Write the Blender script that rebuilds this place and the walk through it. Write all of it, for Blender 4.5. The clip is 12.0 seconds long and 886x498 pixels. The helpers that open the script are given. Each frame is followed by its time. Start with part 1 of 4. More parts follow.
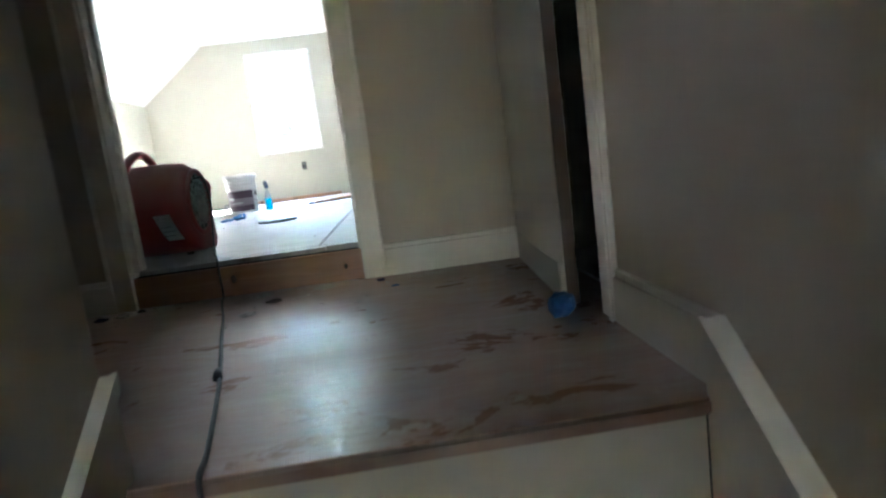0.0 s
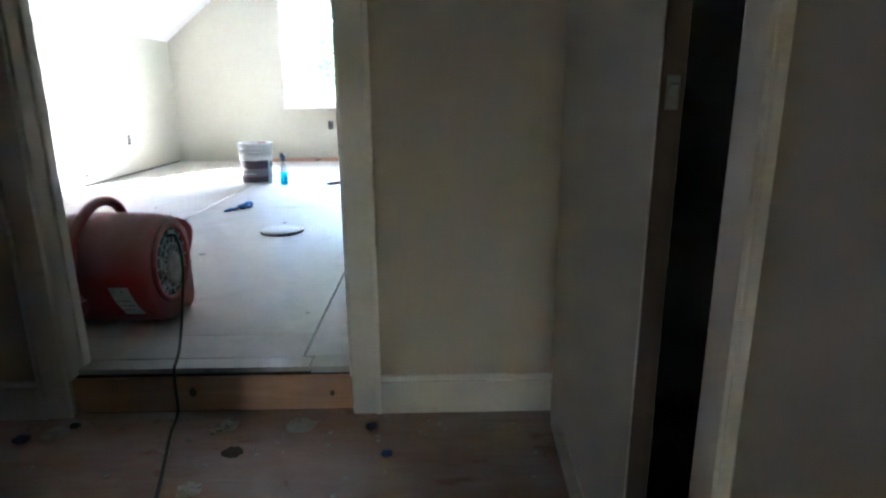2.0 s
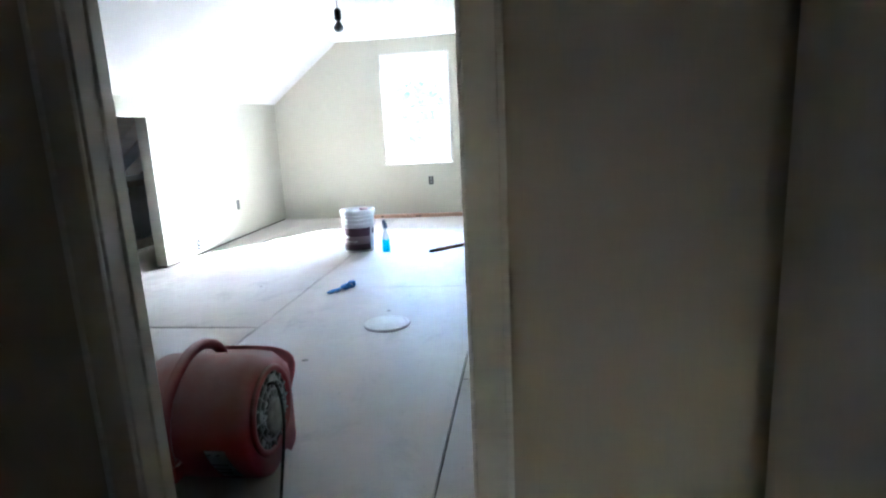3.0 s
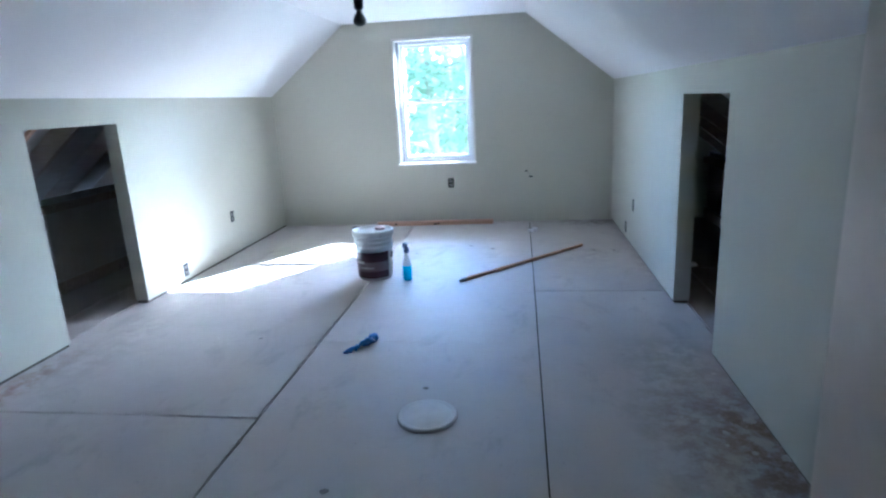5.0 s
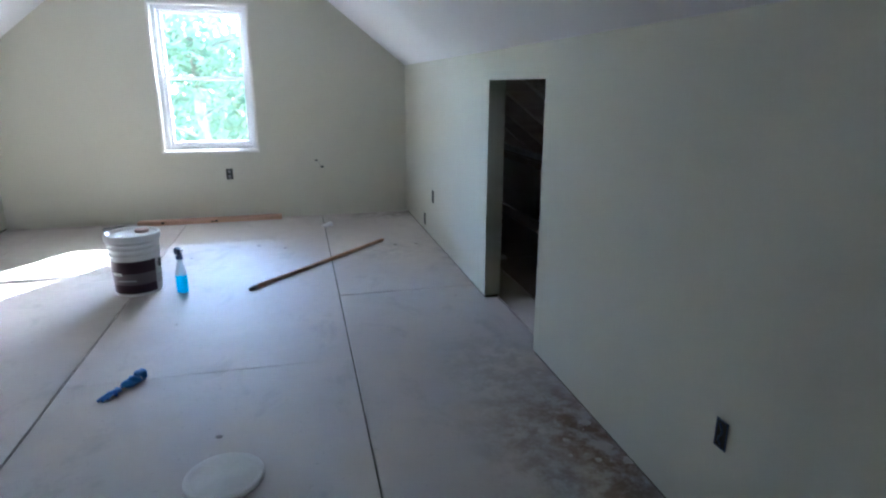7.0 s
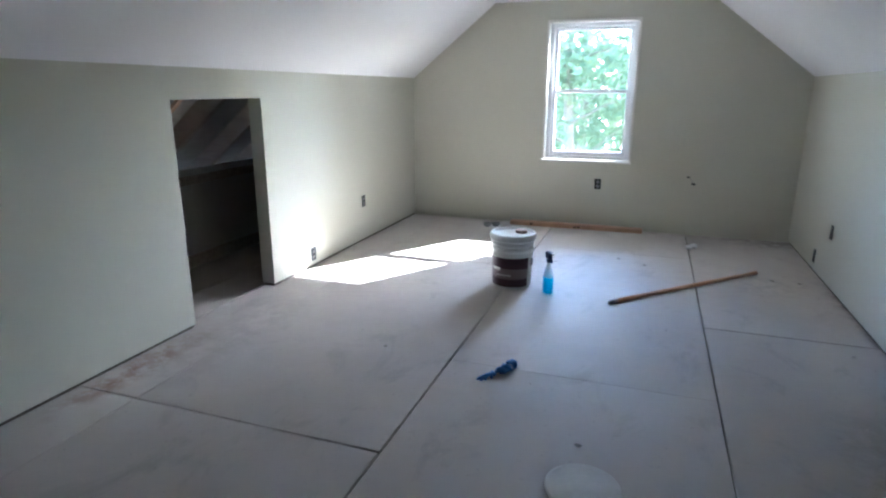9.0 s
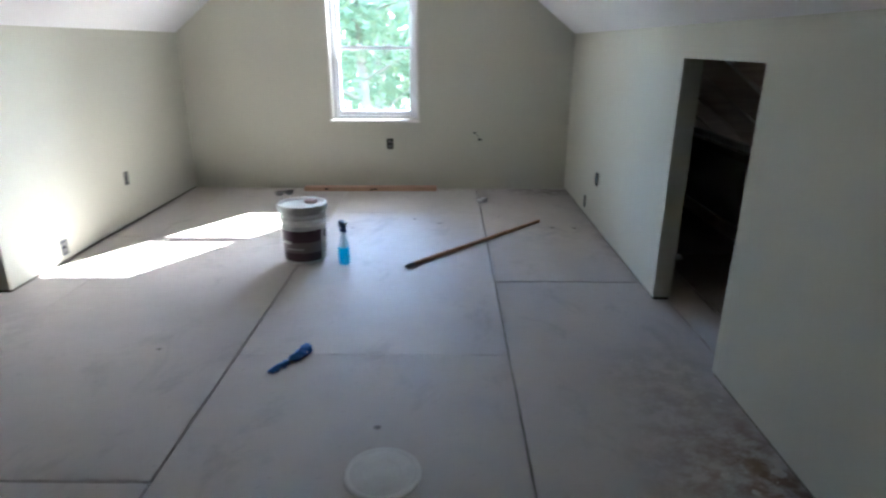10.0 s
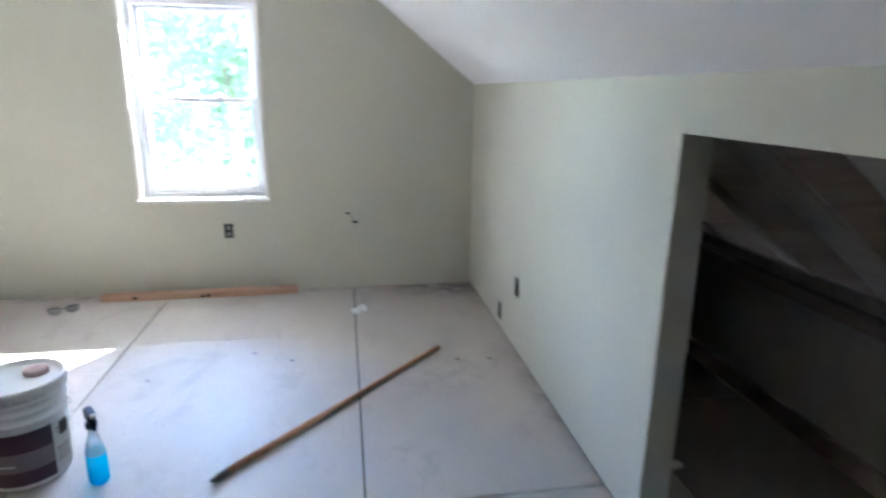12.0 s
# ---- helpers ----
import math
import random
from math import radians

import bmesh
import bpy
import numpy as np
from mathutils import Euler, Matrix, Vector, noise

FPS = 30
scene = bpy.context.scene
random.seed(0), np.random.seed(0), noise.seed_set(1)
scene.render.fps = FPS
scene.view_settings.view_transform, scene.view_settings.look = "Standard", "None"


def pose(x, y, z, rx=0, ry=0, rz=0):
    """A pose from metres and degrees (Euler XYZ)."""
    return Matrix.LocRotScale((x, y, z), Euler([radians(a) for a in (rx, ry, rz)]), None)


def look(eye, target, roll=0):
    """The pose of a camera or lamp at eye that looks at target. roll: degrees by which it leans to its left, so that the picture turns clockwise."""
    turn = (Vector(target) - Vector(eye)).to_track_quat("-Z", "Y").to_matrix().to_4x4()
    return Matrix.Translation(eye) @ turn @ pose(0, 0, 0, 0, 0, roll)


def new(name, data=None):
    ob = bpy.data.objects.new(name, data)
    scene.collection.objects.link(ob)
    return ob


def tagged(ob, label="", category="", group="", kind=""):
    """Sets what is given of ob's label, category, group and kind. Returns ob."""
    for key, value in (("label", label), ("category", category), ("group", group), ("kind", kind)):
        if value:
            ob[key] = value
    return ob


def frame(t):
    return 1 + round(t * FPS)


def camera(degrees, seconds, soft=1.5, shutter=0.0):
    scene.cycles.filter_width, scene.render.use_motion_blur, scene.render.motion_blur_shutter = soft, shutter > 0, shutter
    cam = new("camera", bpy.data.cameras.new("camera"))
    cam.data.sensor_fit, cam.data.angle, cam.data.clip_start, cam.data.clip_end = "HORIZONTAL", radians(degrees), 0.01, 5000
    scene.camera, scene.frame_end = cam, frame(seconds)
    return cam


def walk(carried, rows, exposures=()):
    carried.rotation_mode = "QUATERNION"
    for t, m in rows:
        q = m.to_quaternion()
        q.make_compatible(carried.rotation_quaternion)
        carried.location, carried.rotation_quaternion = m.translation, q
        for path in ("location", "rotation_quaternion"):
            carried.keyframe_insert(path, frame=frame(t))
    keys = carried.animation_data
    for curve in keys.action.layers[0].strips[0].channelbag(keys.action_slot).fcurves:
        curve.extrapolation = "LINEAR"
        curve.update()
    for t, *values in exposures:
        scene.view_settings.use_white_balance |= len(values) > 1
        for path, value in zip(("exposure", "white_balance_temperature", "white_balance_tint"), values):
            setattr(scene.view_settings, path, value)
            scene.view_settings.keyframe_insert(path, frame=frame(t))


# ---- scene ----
cam = camera(74.3, 12.0, soft=2.3, shutter=0.3)
PATH = [
    (0, (0.326, -8.326, 0.270), (0.463, -6.353, -0.026), -7.3),
    (0.3, (0.369, -8.256, 0.388), (0.590, -6.309, -0.014), -6.5),
    (0.5, (0.392, -8.232, 0.383), (0.683, -6.287, 0.015), -4.2),
    (0.7, (0.438, -8.138, 0.495), (0.674, -6.192, 0.101), -0.9),
    (1, (0.429, -8.035, 0.547), (0.509, -6.075, 0.155), -4.5),
    (1.5, (0.375, -7.849, 0.683), (0.290, -5.889, 0.290), -4.2),
    (2, (0.414, -7.713, 0.811), (0.454, -5.779, 0.302), -0.4),
    (2.5, (0.434, -7.502, 0.955), (0.172, -5.605, 0.378), -4.4),
    (3, (0.288, -7.297, 1.107), (0.012, -5.359, 0.696), -2.8),
    (3.2, (0.282, -7.269, 1.144), (0.012, -5.346, 0.667), -3.4),
    (4.8, (-0.044, -6.509, 1.332), (-0.393, -4.610, 0.808), -0.6),
    (5, (-0.080, -6.435, 1.348), (-0.350, -4.516, 0.854), -2.9),
    (5.5, (-0.126, -6.265, 1.324), (-0.266, -4.334, 0.823), -2.5),
    (6, (-0.123, -6.098, 1.330), (-0.119, -4.158, 0.845), -4.2),
    (6.5, (-0.151, -5.998, 1.276), (0.277, -4.112, 0.767), -1.1),
    (7, (-0.193, -5.985, 1.290), (0.265, -4.115, 0.747), 0.1),
    (7.5, (-0.205, -6.023, 1.347), (-0.208, -4.088, 0.841), -0.6),
    (7.7, (-0.193, -5.991, 1.364), (-0.369, -4.054, 0.898), -0.9),
    (9.3, (-0.409, -5.979, 1.356), (-1.060, -4.167, 0.816), 0.3),
    (9.5, (-0.348, -5.957, 1.377), (-0.839, -4.103, 0.811), -0.8),
    (10, (-0.295, -5.767, 1.375), (-0.308, -3.879, 0.713), 0.2),
    (10.5, (-0.126, -5.380, 1.419), (0.083, -3.487, 0.807), 2.0),
    (11, (-0.104, -5.060, 1.417), (0.312, -3.205, 0.798), 0.1),
    (11.5, (-0.067, -4.688, 1.399), (0.614, -2.893, 0.838), 0.5),
    (12, (-0.036, -4.204, 1.414), (0.285, -2.300, 0.895), 0.8),
]
EXPO = [(0, 7.8, 5400, 10), (1.0, 7.9, 5450, 11), (2.0, 7.5, 5250, 11), (2.5, 7.42, 5200, 11), (3.0, 7.4, 5150, 11), (4.0, 6.55, 4900, 11), (4.8, 6.25, 4650, 11), (6.0, 6.05, 4800, 11), (6.5, 6.15, 5150, 12), (7.0, 6.15, 5200, 12), (7.5, 6.1, 5200, 12), (9.5, 5.78, 5480, 12), (10.5, 6.0, 5650, 12), (12, 6.48, 5520, 12)]
walk(cam, [(t, look(e, g, r)) for t, e, g, r in PATH], EXPO)

# ---- daylight ----
world = bpy.data.worlds.new("sky")
scene.world = world
world.use_nodes = True
wn = world.node_tree
sky = wn.nodes.new("ShaderNodeTexSky")
sky.sky_type, sky.sun_disc = "NISHITA", False
SUN_TO = Vector((0.85, 1.35, 1.0)).normalized()
sky.dust_density = 0.8
sky.sun_elevation = math.asin(SUN_TO.z)
sky.sun_rotation = math.atan2(SUN_TO.x, SUN_TO.y)
wn.links.new(sky.outputs[0], wn.nodes["Background"].inputs[0])
wn.nodes["Background"].inputs[1].default_value = 0.15
sun_lamp = bpy.data.lights.new("sun", "SUN")
sun_lamp.energy, sun_lamp.angle, sun_lamp.color = 1.8, radians(0.5), (1.0, 0.95, 0.86)
sun_ob = new("sun", sun_lamp)
sun_ob.matrix_world = look((0, 0, 0), -SUN_TO)

# ---- plan ----
XL, XR = -2.823, 0.879          # knee walls
KZ, CZ = 1.469, 2.171            # knee wall height, flat ceiling
CL, CR = -1.950, -0.015         # flat ceiling edges
WT = 0.10                      # knee wall thickness
YS, YH = -5.97, -6.072          # door wall: room face, landing face
DX0, DX1, DTOP = -0.70, 0.18, 1.90
LZ = -0.14                     # landing level
HXL, HXR = -1.14, 0.80        # landing side walls
NOSE = -7.49                   # landing's front edge
SXL = -0.135                   # stair's left wall face
RISE, RUN = 0.19, 0.25
WX0, WX1, WZ0, WZ1 = -1.414, -0.582, 0.677, 1.979   # window opening
RO0, RO1, ROZ = -3.499, -2.701, 1.313
LO0, LO1, LOZ = -3.444, -2.661, 1.297
SLOPE_R = (CZ - KZ) / (XR - CR)
SLOPE_L = (CZ - KZ) / (CL - XL)
BX_R, BX_L = 1.86, -3.70       # back walls of the eaves

# ---- materials ----


def nodes_of(name):
    m = bpy.data.materials.new(name)
    m.use_nodes = True
    t = m.node_tree
    return m, t, t.nodes["Principled BSDF"]


def coords(t, scale=(1, 1, 1), rot=(0, 0, 0), loc=(0, 0, 0)):
    tc = t.nodes.new("ShaderNodeTexCoord")
    mp = t.nodes.new("ShaderNodeMapping")
    mp.inputs["Scale"].default_value = scale
    mp.inputs["Rotation"].default_value = rot
    mp.inputs["Location"].default_value = loc
    t.links.new(tc.outputs["Object"], mp.inputs[0])
    return mp.outputs[0]


def noise_tex(t, vec, scale, detail=4.0, rough=0.55, dist=0.0):
    n = t.nodes.new("ShaderNodeTexNoise")
    n.inputs["Scale"].default_value, n.inputs["Detail"].default_value = scale, detail
    n.inputs["Roughness"].default_value, n.inputs["Distortion"].default_value = rough, dist
    t.links.new(vec, n.inputs["Vector"])
    return n.outputs["Fac"]


def ramp(t, fac, a, b, lo=0.0, hi=1.0):
    r = t.nodes.new("ShaderNodeMapRange")
    r.inputs["From Min"].default_value, r.inputs["From Max"].default_value = a, b
    r.inputs["To Min"].default_value, r.inputs["To Max"].default_value = lo, hi
    t.links.new(fac, r.inputs["Value"])
    return r.outputs[0]


def blend(t, fac, a, b, mode="MIX"):
    m = t.nodes.new("ShaderNodeMix")
    m.data_type, m.blend_type = "RGBA", mode
    if isinstance(fac, (int, float)):
        m.inputs[0].default_value = fac
    else:
        t.links.new(fac, m.inputs[0])
    for sock, v in ((m.inputs[6], a), (m.inputs[7], b)):
        if isinstance(v, (tuple, list)):
            sock.default_value = (*v[:3], 1)
        else:
            t.links.new(v, sock)
    return m.outputs[2]


def times(t, a, b):
    m = t.nodes.new("ShaderNodeMath")
    m.operation = "MULTIPLY"
    for s, v in zip(m.inputs, (a, b)):
        if isinstance(v, (int, float)):
            s.default_value = v
        else:
            t.links.new(v, s)
    return m.outputs[0]


def relief(t, p, height, strength, distance=0.002):
    b = t.nodes.new("ShaderNodeBump")
    b.inputs["Strength"].default_value, b.inputs["Distance"].default_value = strength, distance
    t.links.new(height, b.inputs["Height"])
    t.links.new(b.outputs[0], p.inputs["Normal"])


def surface(name, c1, c2, big=1.2, fine=60.0, rough=0.6, bump=0.15, metal=0.0, grain=0.25, stretch=(1, 1, 1), vary=0.0):
    m, t, p = nodes_of(name)
    v = coords(t, stretch)
    nb, nf = noise_tex(t, v, big, 3), noise_tex(t, v, fine, 4)
    col = blend(t, ramp(t, nb, 0.3, 0.7), c1, c2)
    dark = tuple(c * 0.72 for c in c1)
    col = blend(t, times(t, ramp(t, nf, 0.35, 0.75), grain), col, dark)
    if vary:
        oi = t.nodes.new("ShaderNodeObjectInfo")
        col = blend(t, times(t, oi.outputs["Random"], vary), col, tuple(c * 0.55 for c in c1))
    t.links.new(col, p.inputs["Base Color"])
    t.links.new(ramp(t, nb, 0.2, 0.8, max(0, rough - 0.08), min(1, rough + 0.08)), p.inputs["Roughness"])
    p.inputs["Metallic"].default_value = metal
    if bump:
        relief(t, p, nf, bump)
    return m


def spot(t, x, y, rx, ry):
    """A soft oval, 1 in its middle and 0 outside, in the thing's own coordinates."""
    v = coords(t, (1 / rx, 1 / ry, 0), (0, 0, 0), (-x / rx, -y / ry, 0))
    ln = t.nodes.new("ShaderNodeVectorMath")
    ln.operation = "LENGTH"
    t.links.new(v, ln.inputs[0])
    return ramp(t, ln.outputs["Value"], 0.35, 1.0, 1.0, 0.0)


def floor_paint():
    """Dusty white-primed subfloor with grey scuffs and bare brown wood where the paint has gone, darker in strips along
    the gable and east wall.
    """
    m, t, p = nodes_of("primed_subfloor")
    v = coords(t)
    col = blend(t, ramp(t, noise_tex(t, v, 1.1, 5, 0.6), 0.3, 0.7), (0.50, 0.46, 0.425), (0.42, 0.385, 0.36))
    scuff = ramp(t, noise_tex(t, coords(t, (1, 0.6, 1)), 3.2, 6, 0.68, 0.6), 0.56, 0.72)
    col = blend(t, times(t, scuff, 0.45), col, (0.24, 0.22, 0.21))
    fleck = ramp(t, noise_tex(t, v, 38, 3, 0.5), 0.66, 0.74)
    col = blend(t, times(t, fleck, 0.35), col, (0.24, 0.22, 0.21))
    worn = noise_tex(t, v, 8.0, 8, 0.74, 0.15)
    for x, y, rx, ry, c, k in ((0.73, -4.25, 0.42, 0.85, (0.26, 0.20, 0.165), 0.85), (0.82, -4.3, 0.16, 0.5, (0.15, 0.085, 0.055), 0.9),
                               (0.65, -3.55, 0.35, 0.4, (0.33, 0.30, 0.28), 0.7), (-2.72, -3.95, 0.13, 0.62, (0.27, 0.15, 0.09), 0.8),
                               (-2.55, -3.4, 0.30, 0.9, (0.36, 0.32, 0.30), 0.55), (0.55, -5.4, 0.4, 0.6, (0.36, 0.33, 0.31), 0.6),
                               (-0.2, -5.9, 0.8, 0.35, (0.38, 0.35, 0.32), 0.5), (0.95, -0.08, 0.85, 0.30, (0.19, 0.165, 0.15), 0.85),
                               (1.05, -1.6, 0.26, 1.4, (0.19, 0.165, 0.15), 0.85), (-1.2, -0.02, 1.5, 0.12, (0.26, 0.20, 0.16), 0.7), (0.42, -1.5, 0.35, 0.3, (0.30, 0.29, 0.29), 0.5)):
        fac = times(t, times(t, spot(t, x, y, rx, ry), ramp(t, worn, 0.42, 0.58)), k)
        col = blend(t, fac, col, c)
    t.links.new(col, p.inputs["Base Color"])
    t.links.new(ramp(t, worn, 0.3, 0.7, 0.46, 0.70), p.inputs["Roughness"])
    p.inputs["Specular IOR Level"].default_value = 0.4
    relief(t, p, noise_tex(t, v, 26, 5, 0.6), 0.25, 0.003)
    return m


def wood(name, c1, c2, along="x", rough=0.5, dust=0.0, vary=0.25, coarse=1.0):
    m, t, p = nodes_of(name)
    st = {"x": (1.2, 16, 16), "y": (16, 1.2, 16), "z": (16, 16, 1.2)}[along]
    v = coords(t, tuple(s * coarse for s in st))
    g = noise_tex(t, v, 1.6, 6, 0.62, 1.2)
    col = blend(t, ramp(t, g, 0.32, 0.68), c1, c2)
    oi = t.nodes.new("ShaderNodeObjectInfo")
    col = blend(t, times(t, oi.outputs["Random"], vary), col, tuple(c * 0.6 for c in c2))
    big = noise_tex(t, coords(t), 3.5, 5, 0.6, 0.5)
    if dust:
        d = times(t, ramp(t, big, 0.38, 0.66), dust)
        col = blend(t, d, col, (0.46, 0.39, 0.34))
    t.links.new(col, p.inputs["Base Color"])
    t.links.new(ramp(t, big, 0.3, 0.7, max(0.1, rough - 0.1), min(1, rough + 0.18)), p.inputs["Roughness"])
    relief(t, p, g, 0.2, 0.002)
    return m


def glassy(name, tint, rough=0.0):
    m, t, p = nodes_of(name)
    t.nodes.remove(p)
    tr, gl, fr = t.nodes.new("ShaderNodeBsdfTransparent"), t.nodes.new("ShaderNodeBsdfGlossy"), t.nodes.new("ShaderNodeFresnel")
    mx = t.nodes.new("ShaderNodeMixShader")
    tr.inputs[0].default_value = (*tint, 1)
    gl.inputs["Roughness"].default_value = rough
    fr.inputs["IOR"].default_value = 1.45 if rough == 0 else 1.06
    t.links.new(fr.outputs[0], mx.inputs[0])
    t.links.new(tr.outputs[0], mx.inputs[1])
    t.links.new(gl.outputs[0], mx.inputs[2])
    t.links.new(mx.outputs[0], t.nodes["Material Output"].inputs[0])
    return m


M_WALL = surface("sage_wall_paint", (0.52, 0.515, 0.43), (0.50, 0.495, 0.415), 0.9, 90, 0.62, 0.10, grain=0.06)
M_HALL = surface("beige_hall_paint", (0.54, 0.455, 0.36), (0.51, 0.43, 0.34), 0.9, 90, 0.6, 0.10, grain=0.06)
M_CEIL = surface("white_ceiling_paint", (0.74, 0.735, 0.74), (0.70, 0.70, 0.71), 0.8, 70, 0.75, 0.12, grain=0.05)
M_TRIM = surface("white_trim_paint", (0.70, 0.68, 0.64), (0.62, 0.60, 0.56), 4, 45, 0.38, 0.08, grain=0.12)
M_CREAM = surface("cream_trim_paint", (0.80, 0.74, 0.66), (0.73, 0.67, 0.59), 4, 45, 0.40, 0.10, grain=0.16)
M_DOORP = surface("white_door_paint", (0.66, 0.60, 0.52), (0.60, 0.54, 0.465), 2, 50, 0.42, 0.06, grain=0.08)
M_VINYL = surface("white_vinyl", (0.72, 0.73, 0.75), (0.68, 0.69, 0.71), 5, 60, 0.35, 0.03, grain=0.04)
M_FLOOR = floor_paint()
M_GAP = surface("dark_gap_dirt", (0.035, 0.03, 0.027), (0.02, 0.018, 0.016), 9, 80, 0.9, 0.2)
M_PLATE = surface("old_bottom_plate", (0.10, 0.075, 0.055), (0.06, 0.045, 0.035), 5, 60, 0.8, 0.3, stretch=(1, 1, 1))


def landing_wood():
    """Reddish varnished boards, scuffed pale and patchily glossy, a little cupped and wavy."""
    m, t, p = nodes_of("worn_landing_wood")
    g = noise_tex(t, coords(t, (1.2, 16, 16)), 1.6, 6, 0.62, 1.2)
    col = blend(t, ramp(t, g, 0.3, 0.7), (0.38, 0.175, 0.112), (0.30, 0.135, 0.086))
    sc = noise_tex(t, coords(t, (0.8, 1.2, 1)), 5.0, 8, 0.7, 0.5)
    col = blend(t, times(t, ramp(t, sc, 0.30, 0.72, 0.3, 1.0), 0.75), col, (0.43, 0.33, 0.275))
    fl = noise_tex(t, coords(t), 42.0, 4, 0.6, 0.2)
    col = blend(t, times(t, ramp(t, fl, 0.60, 0.68), 0.5), col, (0.40, 0.33, 0.29))
    smear = noise_tex(t, coords(t, (0.7, 2.2, 1)), 3.0, 6, 0.65, 0.8)
    col = blend(t, times(t, ramp(t, smear, 0.40, 0.72), 0.55), col, (0.47, 0.40, 0.355))
    t.links.new(col, p.inputs["Base Color"])
    t.links.new(ramp(t, sc, 0.30, 0.66, 0.20, 0.48), p.inputs["Roughness"])
    p.inputs["Specular IOR Level"].default_value = 0.42
    relief(t, p, noise_tex(t, coords(t, (2.2, 9.0, 1)), 3.2, 5, 0.6, 0.6), 0.6, 0.008)
    return m


M_LAND = landing_wood()
M_EDGE = wood("dark_door_edge_wood", (0.075, 0.045, 0.032), (0.05, 0.03, 0.022), "z", 0.6, 0.0, 0.1)
M_TREAD = wood("stained_tread_wood", (0.19, 0.09, 0.055), (0.10, 0.05, 0.035), "x", 0.36, 0.25, 0.2)
M_RISER = surface("cream_riser_paint", (0.42, 0.355, 0.28), (0.35, 0.29, 0.23), 3, 40, 0.5, 0.12, grain=0.18)
M_SILLW = wood("raw_fir_threshold", (0.58, 0.33, 0.22), (0.45, 0.24, 0.155), "x", 0.55, 0.0, 0.1)
M_LUMBER = wood("raw_fir_lumber", (0.58, 0.37, 0.26), (0.44, 0.25, 0.165), "x", 0.6, 0.12, 0.1)
M_POLE = wood("varnished_pole_wood", (0.52, 0.29, 0.165), (0.38, 0.20, 0.11), "x", 0.42, 0.0, 0.1)
M_RAFTER = wood("old_rafter_wood", (0.50, 0.41, 0.34), (0.33, 0.26, 0.21), "x", 0.8, 0.4, 0.2)
M_DECK = wood("old_roof_boards", (0.52, 0.48, 0.44), (0.40, 0.36, 0.325), "y", 0.85, 0.3, 0.15)
M_EAVEF = surface("dusty_eave_board", (0.52, 0.47, 0.43), (0.42, 0.375, 0.34), 2, 40, 0.8, 0.3, grain=0.3)
M_EAVEW = surface("grey_fibre_board", (0.60, 0.575, 0.55), (0.52, 0.495, 0.47), 2, 40, 0.85, 0.3, grain=0.3)


def dusty_red():
    """Dark red moulded plastic with pale plaster dust settled on what faces up."""
    m, t, p = nodes_of("dusty_red_housing")
    v = coords(t)
    nb = noise_tex(t, v, 7.0, 5, 0.6, 0.3)
    col = blend(t, ramp(t, nb, 0.3, 0.7), (0.31, 0.020, 0.028), (0.24, 0.017, 0.023))
    g, sp = t.nodes.new("ShaderNodeNewGeometry"), t.nodes.new("ShaderNodeSeparateXYZ")
    t.links.new(g.outputs["Normal"], sp.inputs[0])
    settled = times(t, ramp(t, sp.outputs["Z"], 0.05, 0.95), ramp(t, nb, 0.25, 0.6, 0.45, 0.8))
    col = blend(t, settled, col, (0.42, 0.31, 0.295))
    scratch = noise_tex(t, coords(t, (3, 1, 9)), 22, 4, 0.6)
    col = blend(t, times(t, ramp(t, scratch, 0.62, 0.72), 0.25), col, (0.36, 0.16, 0.15))
    t.links.new(col, p.inputs["Base Color"])
    t.links.new(ramp(t, settled, 0.0, 0.6, 0.40, 0.80), p.inputs["Roughness"])
    relief(t, p, noise_tex(t, v, 110, 3), 0.1)
    return m


M_RED = dusty_red()
M_DUSTRED = surface("dusty_red_plastic", (0.33, 0.075, 0.075), (0.26, 0.03, 0.033), 5, 90, 0.55, 0.10, grain=0.2)
M_BLACK = surface("black_rubber", (0.022, 0.022, 0.025), (0.014, 0.014, 0.016), 8, 90, 0.5, 0.1)
M_GRILLE = surface("grey_grille_plastic", (0.26, 0.255, 0.25), (0.13, 0.13, 0.13), 14, 90, 0.5, 0.1, grain=0.3)
M_HUB = surface("dust_caked_grey", (0.34, 0.33, 0.32), (0.20, 0.195, 0.19), 30, 120, 0.85, 0.3, grain=0.3)
# Black that paints the shade of recesses which are not cut.
M_PAINTED_DEPTH = surface("black_painted_depth", (0.012, 0.012, 0.013), (0.008, 0.008, 0.009), 9, 80, 0.8, 0.0)
M_PAPER = surface("white_paper_label", (0.70, 0.69, 0.67), (0.60, 0.59, 0.57), 14, 90, 0.6, 0.02, grain=0.1)
M_INK = surface("dark_label_ink", (0.04, 0.04, 0.045), (0.03, 0.03, 0.03), 9, 80, 0.6, 0.0)
M_PAIL = surface("white_pail_plastic", (0.74, 0.74, 0.73), (0.68, 0.68, 0.67), 8, 80, 0.35, 0.04, grain=0.08)
M_LID = surface("dusty_lid_plastic", (0.62, 0.61, 0.58), (0.54, 0.53, 0.50), 9, 70, 0.62, 0.08, grain=0.15)
M_MAROON = surface("maroon_label_film", (0.060, 0.022, 0.045), (0.048, 0.018, 0.036), 10, 80, 0.38, 0.02, grain=0.1)
M_MAUVE = surface("mauve_grey_label_film", (0.22, 0.17, 0.19), (0.18, 0.135, 0.155), 10, 80, 0.38, 0.02, grain=0.1)
M_SPOUT = surface("pinkish_spout_plastic", (0.60, 0.45, 0.42), (0.50, 0.36, 0.34), 12, 80, 0.45, 0.05)
